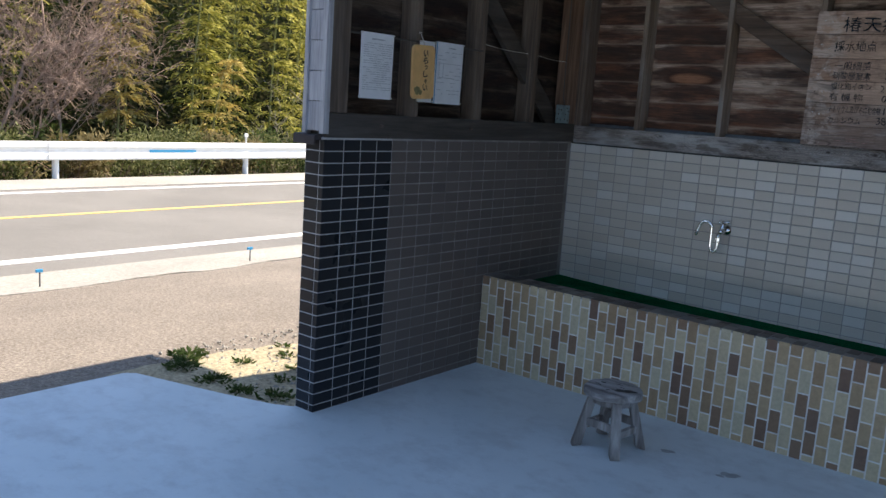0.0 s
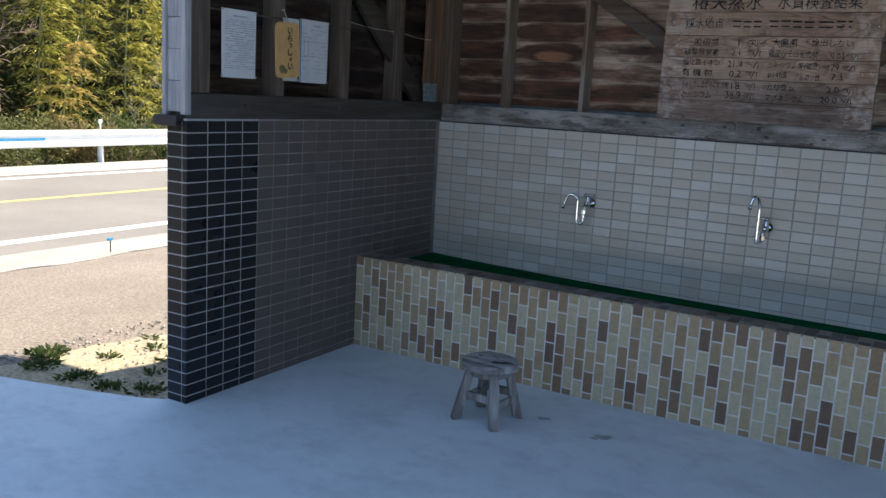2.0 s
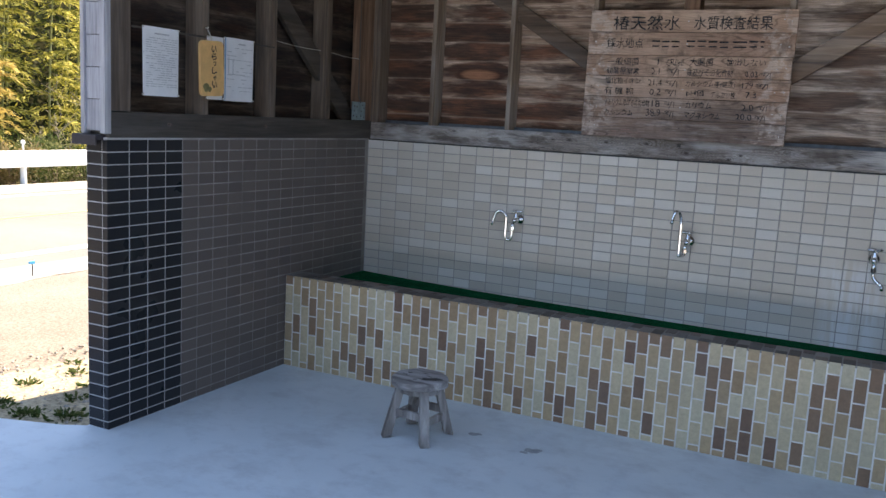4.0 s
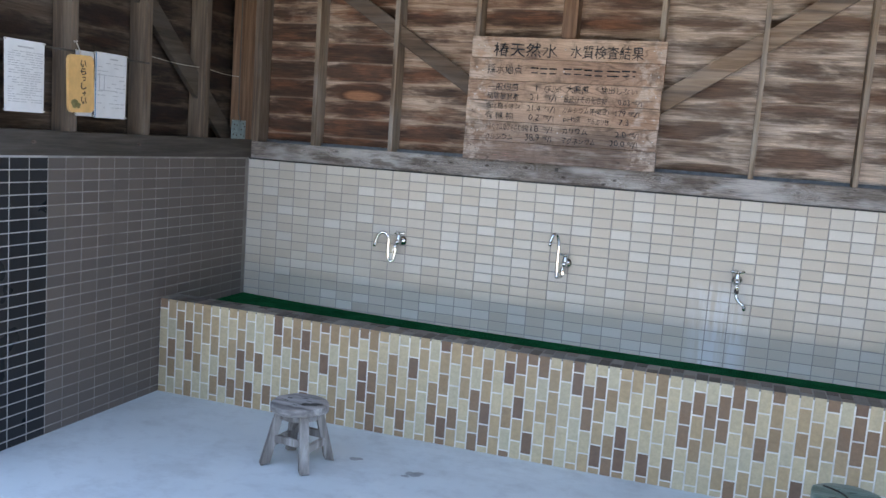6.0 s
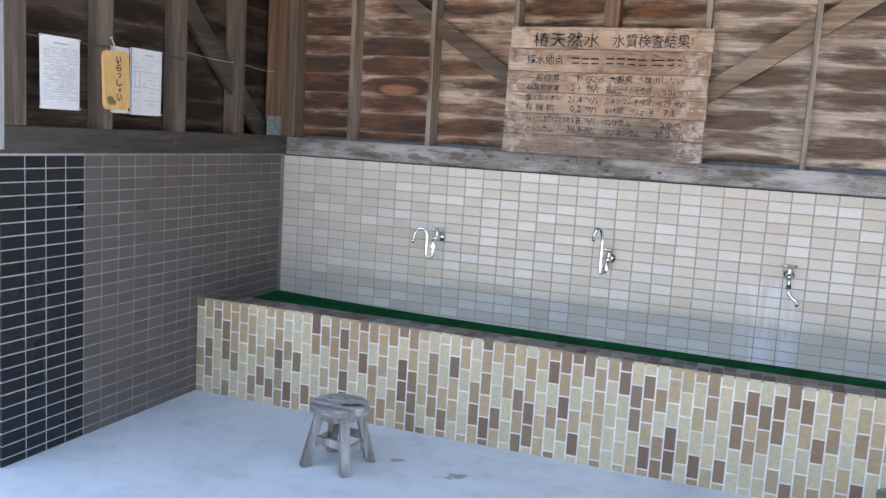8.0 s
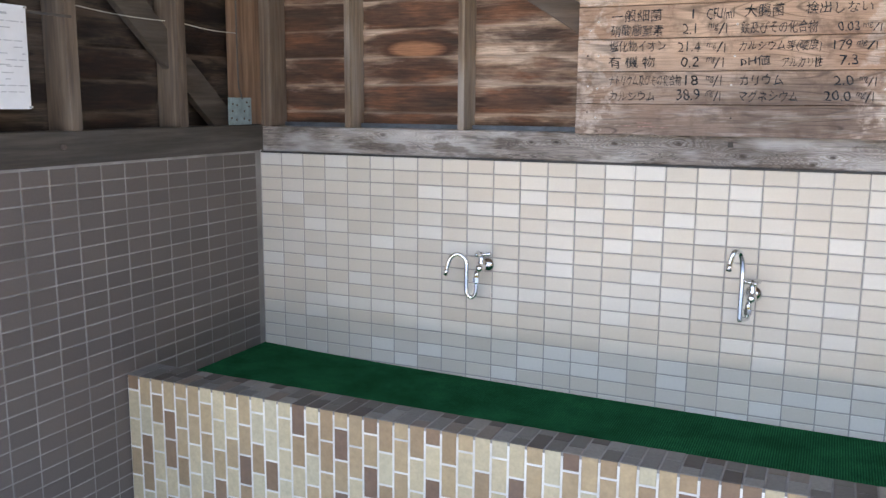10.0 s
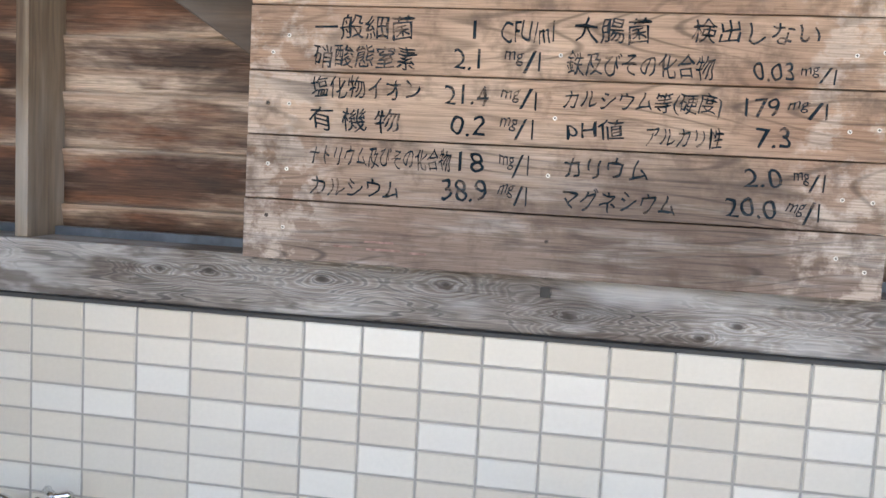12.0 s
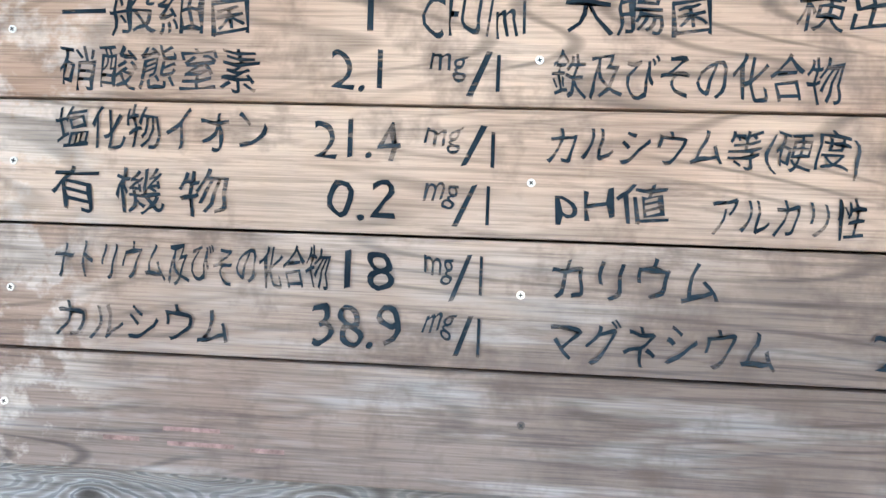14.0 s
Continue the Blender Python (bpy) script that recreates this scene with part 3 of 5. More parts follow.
def tile_shape(u, v, d, chamfer=0.0018):
    """Corners and faces of a tile of u by v in the plane z = 0, standing d proud along +z."""
    a, b = u / 2, v / 2
    low = [(-a, -b, -0.002), (a, -b, -0.002), (a, b, -0.002), (-a, b, -0.002)]
    mid = [(x, y, d - chamfer) for x, y, _ in low]
    c = chamfer
    top = [(-a + c, -b + c, d), (a - c, -b + c, d), (a - c, b - c, d), (-a + c, b - c, d)]
    faces = [(8, 9, 10, 11)]
    for k in range(4):
        n = (k + 1) % 4
        faces += [(k, n, 4 + n, 4 + k), (4 + k, 4 + n, 8 + n, 8 + k)]
    return low + mid + top, faces


def tiles(parent, name, spots, frame_m, d, mat, single, stuff_label="", tilt=0.0):
    """Tiles at (u, v, width, height) on a plane. single(u, v): a piece of its own; the others are joined."""
    shapes, rest_v, rest_f = {}, [], []
    rng = random.Random(len(spots))
    for u, v, w, h in spots:
        lean = Euler((rng.gauss(0, tilt), rng.gauss(0, tilt), 0)).to_matrix().to_4x4()
        m = frame_m @ Matrix.Translation((u, v, 0)) @ lean
        if single(u, v):
            key = (round(w, 4), round(h, 4))
            if key not in shapes:
                vs, fs = tile_shape(w, h, d)
                me = bpy.data.meshes.new(name)
                me.from_pydata(vs, [], fs)
                me.materials.append(mat)
                shapes[key] = me
            ob = new(name, shapes[key])
            ob.parent = parent
            ob.matrix_basis = m
        else:
            vs, fs = tile_shape(w, h, d)
            n = len(rest_v)
            rest_v += [tuple(m @ Vector(p)) for p in vs]
            rest_f += [tuple(n + k for k in f) for f in fs]
    if rest_v:
        ob = raw(name + "_field", rest_v, rest_f, mat, parent)
        tagged(ob, stuff_label, kind="stuff")


# ---- plan ----
XR = 5.46                 # right end of the shelter
Z_SILL = 1.183            # top of the tiles
Z_BEAM = 1.285            # top of the sill beam
Y_RIM = -0.775            # front of the trough
Z_RIM = 0.484
Z_TURF = 0.402            # top of the turf in the corner
Y_END = -1.945            # free end of the side wall
Y_NAVY = -1.53

# ground: one sheet, falling gently to the road
def ground_z(x, y):
    if x > -1.0:
        z = -0.035
    elif x > -4.6:
        z = -0.035 - 0.29 * ((-1.0 - x) / 3.6)
    elif x > -11.3:
        z = -0.325
    elif x > -12.3:
        z = -0.325 - 0.1 * (-11.3 - x)
    elif x > -17:
        z = -0.425 - 0.12 * (-12.3 - x)
    else:
        z = -0.99 + min(60.0, 0.55 * (-17 - x))
    if y < -12.0 and x > -3.0:
        # unseen bank added across the forecourt, cutting low skylight into the shelter
        z += min(8.0, 0.6 * (-12.0 - y)) * min(1.0, (x + 3.0) / 3.0)
    return z


def ground_sheet():
    xs = sorted({*np.linspace(-300, -40, 8), *np.linspace(-38, -18, 11), *np.linspace(-17, -5, 13), -12.3, -11.3, -4.6, *np.linspace(-4.4, 0, 12), -1.0, *np.linspace(1, 40, 8), 120, 300})
    ys = sorted({*np.linspace(-300, -30, 6), *np.linspace(-25, 30, 23), *np.linspace(40, 300, 6)})
    verts = [(x, y, ground_z(x, y)) for x in xs for y in ys]
    n = len(ys)
    faces = [(i * n + j, (i + 1) * n + j, (i + 1) * n + j + 1, i * n + j + 1) for i in range(len(xs) - 1) for j in range(n - 1)]
    return verts, faces


v, f = ground_sheet()
tagged(raw("ground", v, f, M_earth), "leaf-littered earth falling away beyond the road, shade in its colour", "ground", kind="structure")


def strip(name, xa, xb, lift, mat, label, category, ya=-60.0, yb=90.0, kind="structure", thick=0.02, wobble=0.0):
    """A band laid on the ground along the road."""
    rng = random.Random(name)
    bm = bmesh.new()
    ys = [ya + (yb - ya) * k / 150 for k in range(151)] if wobble else [ya, yb]
    if wobble:
        ys = sorted({*ys, *[-4 + 0.12 * k for k in range(80)]})
    cut = sorted({xa, xb, *[c for c in (-1.0, -4.6, -11.3) if xa < c < xb]})
    rows = []
    for y in ys:
        o = wobble * (noise.noise((y * 1.3, 0.3, 0.0)) + 0.5 * noise.noise((y * 4.1, 5.0, 0.0)))
        rows.append([bm.verts.new((x + (o if x == xb else 0.0), y, ground_z(x, 0.0) + lift)) for x in cut])
    for a, b in zip(rows, rows[1:]):
        for k in range(len(cut) - 1):
            bm.faces.new((a[k], a[k + 1], b[k + 1], b[k]))
    low = bmesh.ops.extrude_face_region(bm, geom=list(bm.faces))
    bmesh.ops.translate(bm, vec=(0, 0, -thick), verts=[g for g in low["geom"] if isinstance(g, bmesh.types.BMVert)])
    return structure(name, bm, mat, label, category)


strip("pavement_lot", -4.0, 40.0, 0.006, M_lot, "worn brown-grey asphalt forecourt in full sun", "asphalt")
strip("gutter", -4.62, -3.72, 0.014, M_gutter, "pale sandy concrete strip between road and forecourt", "gutter", wobble=0.10)
strip("road", -11.3, -4.6, 0.010, M_road, "sunlit grey asphalt country road", "road")
strip("road_edge_line", -5.24, -5.07, 0.016, M_white_line, "white painted line along the road's edge", "road line")
strip("road_centre_line", -7.71, -7.60, 0.016, M_yellow_line, "yellow painted centre line on the road", "road line")
strip("road_far_line", -9.9, -9.75, 0.016, M_white_line, "white painted line on the road's far side", "road line")
strip("far_verge", -11.6, -10.15, 0.020, M_gutter, "pale concrete verge below the crash barrier", "verge")

# floor slab with its tongue towards the road
bm = bmesh.new()
# front stretch to y = -8 is unseen, lengthened to bounce sunlight inside
outline = [(-0.113, 0.22), (-0.113, -1.955), (-0.20, -2.005), (-0.45, -2.09), (-0.93, -2.225), (-0.965, -2.27), (-0.985, -8.0), (XR + 0.3, -8.0), (XR + 0.3, 0.22)]
top = bm.faces.new([bm.verts.new((x, y, 0.0)) for x, y in outline])
ext = bmesh.ops.extrude_face_region(bm, geom=[top])
bmesh.ops.translate(bm, vec=(0, 0, -0.12), verts=[g for g in ext["geom"] if isinstance(g, bmesh.types.BMVert)])
structure("floor", bm, M_floor, "smooth blue-grey painted concrete floor slab", "floor")

# earth bed beside the wall
bm = bmesh.new()
n = 26
grid = [[None] * n for _ in range(n)]
for i in range(n):
    for j in range(n):
        x, y = -1.55 + 1.5 * i / (n - 1), -2.3 + 2.6 * j / (n - 1)
        edge = -1.12 + 0.45 * max(0.0, (y + 1.6)) + 0.10 * noise.noise((y * 3, 1, 1))
        h = 0.019 * min(1.0, max(-1.0, (x - edge) * 6)) + 0.009 * noise.noise((x * 7, y * 7, 0))
        grid[i][j] = bm.verts.new((x, y, ground_z(x, y) + h))
for i in range(n - 1):
    for j in range(n - 1):
        bm.faces.new((grid[i][j], grid[i + 1][j], grid[i + 1][j + 1], grid[i][j + 1]))
structure("earth_bed", bm, M_sand, "pale sandy soil beside the tiled wall", "soil", soft=True)

# ---- back wall ----
FB = Matrix(((1, 0, 0, 0), (0, 0, -1, 0), (0, 1, 0, 0), (0, 0, 0, 1)))      # u -> x, v -> z, out -> -y
FL = Matrix(((0, 0, 1, 0), (1, 0, 0, 0), (0, 1, 0, 0), (0, 0, 0, 1)))      # u -> y, v -> z, out -> +x
wall_back = structure("wall_back", boxed(-0.12, XR + 0.12, 0.0018, 0.14, 0, Z_SILL - 0.004), M_grout_grey, "white and cream tiled wall behind the trough", "wall")
wall_left = structure("wall_left", boxed(-0.112, -0.0018, Y_NAVY - 0.001, 0.0015, 0, Z_SILL + 0.006), M_grout_mid, "side wall in grey and navy tile", "wall")
part("end_core", boxed(-0.112, -0.0018, Y_END + 0.0018, Y_NAVY - 0.001, 0, Z_SILL + 0.006), M_grout_navy, wall_left, "pale jointed wall end")
structure("wall_right", boxed(XR, XR + 0.12, -1.95, 0.0015, 0, 2.5), M_roof, "plain boarded wall closing the shelter", "wall")

# sill beams
structure("sill_beam_back", boxed(-0.0015, XR, 0.02, 0.13, Z_SILL + 0.004, Z_BEAM, 0.004), M_beam, "weathered grey timber sill beam above the tiles", "beam")
# dark strip laid in the open gap, whose shade is put into its colour
structure("sill_gap", boxed(0.0, XR, 0.004, 0.12, Z_SILL - 0.004, Z_SILL + 0.004), M_dark_gap, "dark strip in the shadowed gap between tiles and sill beam", "joint")
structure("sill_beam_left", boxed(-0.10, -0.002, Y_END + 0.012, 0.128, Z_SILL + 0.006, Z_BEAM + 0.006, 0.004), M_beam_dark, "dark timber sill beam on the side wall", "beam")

structure("sill_flashing", boxed(0.044, XR - 0.01, 0.112, 0.128, Z_BEAM - 0.002, Z_BEAM + 0.016, 0.002), M_slate_metal, "strip of blue-grey metal flashing behind the sill beam", "flashing")

# studs on the back wall
STUDS = [0.387, 0.857, 1.311, 2.252, 2.731, 3.19, 3.656, 4.12, 4.586, 5.05]
first = None
for x in STUDS:
    m = pose(x, 0.08, Z_BEAM)
    if first is None:
        first = part("stud", boxed(-0.0125, 0.0125, -0.049, 0.06, 0, 1.12, 0.002), M_stud, at=m)
        tagged(first, "slender weathered wooden wall stud on the sill beam", "stud", "wall studs", "structure")
    else:
        copy_thing(first, m)
post = part("post", boxed(1.757, 1.832, 0.022, 0.13, Z_BEAM, 2.41, 0.003), M_post_red)
tagged(post, "reddish cedar post behind the notice board", "post", kind="structure")
tagged(part("corner_post", boxed(-0.064, -0.003, -0.110, 0.019, Z_BEAM + 0.008, 2.41, 0.003), M_post_red), "reddish brown corner post where the walls meet", "post", kind="structure")
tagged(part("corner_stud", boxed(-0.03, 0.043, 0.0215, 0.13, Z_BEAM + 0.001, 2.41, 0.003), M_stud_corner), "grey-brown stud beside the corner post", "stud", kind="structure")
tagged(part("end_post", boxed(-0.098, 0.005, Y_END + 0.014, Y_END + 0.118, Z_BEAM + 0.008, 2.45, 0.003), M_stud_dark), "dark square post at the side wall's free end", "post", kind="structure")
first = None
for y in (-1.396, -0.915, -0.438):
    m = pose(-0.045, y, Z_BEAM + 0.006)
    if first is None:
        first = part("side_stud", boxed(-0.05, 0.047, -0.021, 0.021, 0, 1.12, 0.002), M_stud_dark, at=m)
        tagged(first, "dark wooden stud of the side wall", "stud", "side wall studs", "structure")
    else:
        copy_thing(first, m)

# lapped siding boards, seen from inside
def siding_boards(name, length, axis, mat, label, at):
    wall = thing(name, 0, 0, 0, label, "siding", kind="structure")
    rng = random.Random(name)
    n = 11
    for k in range(n):
        z0 = Z_LAP - 0.118 + LAP * k
        bm = bmesh.new()
        steps = 24
        rows = []
        for s in range(steps + 1):
            u = length[0] + (length[1] - length[0]) * s / steps
            w1, w2 = 0.002 * rng.uniform(-1, 1), 0.0015 * rng.uniform(-1, 1)
            rows.append([(u, 0.022, z0), (u, 0.0 + w2, z0 + 0.118 + w1), (u, 0.013 + w2, z0 + 0.118 + w1), (u, 0.036, z0)])
        vs = [[bm.verts.new((p[0], at + p[1], p[2]) if axis == 0 else (-at - p[1], p[0], p[2])) for p in r] for r in rows]
        for a, b in zip(vs, vs[1:]):
            for q in range(4):
                bm.faces.new((a[q], b[q], b[(q + 1) % 4], a[(q + 1) % 4]))
        bm.faces.new(vs[0])
        bm.faces.new(vs[-1][::-1])
        part("board", bm, mat, wall)
    return wall


siding_boards("siding_back", (-0.1, XR), 0, M_siding_back, "stained brown lapped boards with bleached streaks", 0.131)
siding_boards("siding_left", (Y_END + 0.1, 0.10), 1, M_siding_left, "lapped boards of the side wall, dimmed in colour", 0.098)

# braces
def brace(name, a, b, width, thick, axis, mat, label):
    a, b = Vector(a), Vector(b)
    d = b - a
    side = Vector((0, 1, 0)) if axis == 0 else Vector((1, 0, 0))
    x = d.normalized()
    z = x.cross(side).normalized()
    m = Matrix.Translation((a + b) / 2) @ Matrix((x, side, z)).transposed().to_4x4()
    ob = part(name, boxed(-d.length / 2, d.length / 2, -thick / 2, thick / 2, -width / 2, width / 2, 0.003), mat, at=m)
    return tagged(ob, label, "brace", kind="structure")


brace("brace", (0.36, 0.075, 2.24), (1.80, 0.075, 1.335), 0.085, 0.03, 0, M_brace, "worn diagonal timber brace behind the studs")
brace("brace", (1.86, 0.075, 1.345), (3.45, 0.075, 2.415), 0.092, 0.03, 0, M_brace_pale, "pale worn diagonal timber brace behind the studs")
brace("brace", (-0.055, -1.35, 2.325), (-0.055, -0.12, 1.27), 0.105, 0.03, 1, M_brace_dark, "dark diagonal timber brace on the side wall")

# outer face of the side wall's end, grey boards and flashing
wall_end = thing("end_boarding", 0, 0, 0, "pale grey painted boards closing the wall's end", "boarding", kind="structure")
for k in range(10):
    z0 = 1.215 + 0.122 * k
    part("board", boxed(-0.096, -0.012, Y_END - 0.010 - 0.001 * (k % 2), Y_END + 0.012, z0, z0 + 0.1195, 0.002), M_grey_siding, wall_end)
part("corner_strip", boxed(-0.012, 0.014, Y_END - 0.022, Y_END + 0.010, 1.205, 2.44, 0.002), M_grey_siding, wall_end)
part("corner_strip", boxed(-0.116, -0.096, Y_END - 0.022, Y_END + 0.010, 1.205, 2.44, 0.002), M_grey_siding, wall_end)
structure("outer_siding", boxed(-0.15, -0.118, Y_END + 0.011, 0.14, 1.20, 2.44), M_grey_siding, "grey painted boards outside the side wall", "siding")
bm = boxed(-0.150, -0.02, Y_END - 0.035, Y_END + 0.03, 1.178, 1.200, 0.003)
box(bm, -0.150, -0.02, Y_END - 0.038, Y_END - 0.030, 1.158, 1.196, 0.002)
structure("flashing", bm, M_flashing, "dark bent metal flashing on the tiled wall end", "flashing")
structure("rear_wall", boxed(-0.12, XR + 0.12, 0.172, 0.20, 0, 2.44), M_roof, "plain boards outside the back wall", "wall")

# roof: a shallow boarded slope that shades the floor
bm = bmesh.new()
prof = [(0.25, 2.505), (-2.15, 2.74), (-2.15, 2.82), (0.25, 2.585)]
a = [bm.verts.new((-0.78, y, z)) for y, z in prof]
b = [bm.verts.new((XR + 0.6, y, z)) for y, z in prof]
for k in range(4):
    bm.faces.new((a[k], a[(k + 1) % 4], b[(k + 1) % 4], b[k]))
bm.faces.new(a[::-1])
bm.faces.new(b)
structure("roof", bm, M_roof, "plain boarded roof over the shelter", "roof")
structure("wall_plate", boxed(-0.12, XR, 0.02, 0.13, 2.41, 2.50), M_beam, "timber wall plate under the roof", "beam")

# ---- trough ----
trough = thing("trough", 0, Y_RIM, 0, "long low trough faced with cream, tan and brown brick tiles", "trough")
# its rim falls slightly along its length
trough.matrix_basis = Matrix.Translation((0, Y_RIM, 0)) @ Matrix.Rotation(math.atan(0.003), 4, "Y")
inv = Matrix.Translation((0, -Y_RIM, 0))
part("wall", boxed(0.003, XR - 0.003, Y_RIM + 0.0018, -0.638, 0.0, Z_RIM - 0.012), M_grout_light, trough).matrix_basis = inv
part("rim_bed", boxed(0.003, XR - 0.003, Y_RIM + 0.003, -0.639, Z_RIM - 0.012, Z_RIM - 0.002), M_grout_mid, trough).matrix_basis = inv
# the floor of the trough falls away from the corner and then runs level
def trough_floor(bm, y0, y1, above, below):
    """A slab that follows the fall, from above to below its line."""
    xs = [0.006 + (XR - 0.012) * k / 40 for k in range(41)]
    rings = []
    for x in xs:
        z = Z_TURF - 0.040 * (1 - math.exp(-x / 0.9))
        rings.append([bm.verts.new((x, y, z + h)) for y, h in ((y0, below), (y1, below), (y1, above), (y0, above))])
    for a, b in zip(rings, rings[1:]):
        for k in range(4):
            bm.faces.new((a[k], a[(k + 1) % 4], b[(k + 1) % 4], b[k]))
    bm.faces.new(rings[0])
    bm.faces.new(rings[-1][::-1])
    return bm


tagged(part("artificial_turf", trough_floor(bmesh.new(), -0.637, -0.010, 0.0, -0.016), M_turf), "bright green artificial turf mat lying in the trough", "turf mat")
part("bed", trough_floor(bmesh.new(), -0.6375, -0.006, -0.016, -0.12), M_grout_mid, trough).matrix_basis = trough.matrix_basis.inverted()

# ---- notice board ----
board = thing("notice_board", 1.79, -0.012, 1.283, "reddish brown plank notice board with hand-brushed water test results", "notice board")
binv = Matrix.Translation((-1.79, 0.012, -1.283))
PLANK_Z = [1.283, 1.382, 1.486, 1.589, 1.693, 1.805, 1.913]
PLANK_X = [(1.293, 2.283), (1.294, 2.281), (1.295, 2.284), (1.296, 2.281), (1.296, 2.287), (1.302, 2.288)]
planks = []
for k, ((x0, x1), z0, z1) in enumerate(zip(PLANK_X, PLANK_Z, PLANK_Z[1:])):
    d = 0.0012 * ((k * 5) % 3)
    p = part("plank", boxed(x0, x1, -0.012 + d, 0.018, z0 + 0.001, z1 - 0.001, 0.0022), M_plank, board)
    p.matrix_basis = binv
    planks.append(p)
SCREW_ROWS = [
    [(1.333, 1.355), (1.362, 1.337), (1.791, 1.341), (2.215, 1.344), (2.256, 1.326)],
    [(1.332, 1.439), (1.364, 1.432), (1.787, 1.443), (2.217, 1.430), (2.259, 1.428)],
    [(1.329, 1.537), (1.365, 1.537), (1.792, 1.531), (2.218, 1.529), (2.258, 1.533)],
    [(1.336, 1.618), (1.362, 1.645), (1.795, 1.626), (2.218, 1.638), (2.256, 1.643)],
    [(1.335, 1.757), (1.370, 1.740), (1.793, 1.750), (2.222, 1.752), (2.260, 1.742)],
    [(1.338, 1.868), (1.372, 1.862), (1.792, 1.858), (2.228, 1.866), (2.262, 1.858)],
]
head = None
for k, row in enumerate(SCREW_ROWS):
    for j, (x, z) in enumerate(row):
        y = -0.0125 + 0.0012 * ((k * 5) % 3)
        rusty = (k, j) in ((0, 0), (0, 2), (2, 0))
        if head is None:
            bm = cyl(bmesh.new(), (0, 0.004, 0), (0, -0.0008, 0), 0.0036, 0.0032, 14)
            head = mesh_of(bm, "screw", M_screw)
            bm = bmesh.new()
            box(bm, -0.0019, 0.0019, -0.0013, -0.0006, -0.0005, 0.0005)
            box(bm, -0.0005, 0.0005, -0.0012, -0.0006, -0.0019, 0.0019)
            slot = mesh_of(bm, "cross_slot", M_ink_black)
            rusted = head.copy()
            rusted.materials[0] = M_rust
        s = new("screw", rusted if rusty else head)
        s.parent = board
        s.matrix_basis = binv @ pose(x, y, z, 0, 40 * k + 25 * j, 0)
        c = new("cross_slot", slot)
        c.parent = s


def lettering(text, x0, x1, zc, h, y, mat, parent, inverse, facing=FB, thick=0.0, slant=0.0, name="lettering"):
    """Brushed writing fitted into a box on a plane (u, v), a hair proud of it."""
    cu = bpy.data.curves.new(name, "FONT")
    cu.body, cu.size, cu.offset, cu.resolution_u, cu.shear = text, 1.0, thick, 3, slant
    tmp = bpy.data.objects.new("writing", cu)
    scene.collection.objects.link(tmp)
    bpy.context.view_layer.update()
    me = bpy.data.meshes.new_from_object(tmp.evaluated_get(bpy.context.evaluated_depsgraph_get()))
    bpy.data.objects.remove(tmp)
    co = np.empty(len(me.vertices) * 3)
    me.vertices.foreach_get("co", co)
    co = co.reshape(-1, 3)
    lo, hi = co.min(0), co.max(0)
    u = x0 + (co[:, 0] - lo[0]) / max(1e-6, hi[0] - lo[0]) * (x1 - x0)
    w = zc - h / 2 + (co[:, 1] - lo[1]) / max(1e-6, hi[1] - lo[1]) * h
    # an unsteady hand
    u = u + 0.0016 * np.sin(w * 210 + x0 * 90)
    w = w + 0.0016 * np.sin(u * 140 + zc * 70) + 0.0008 * np.sin(u * 420)
    out = np.stack([u, w, np.zeros(len(u))], 1)
    me.vertices.foreach_set("co", out.ravel())
    me.materials.clear()
    me.materials.append(mat)
    ob = new(name, me)
    ob.parent = parent
    ob.matrix_basis = inverse @ facing @ Matrix.Translation((0, 0, y))
    return ob


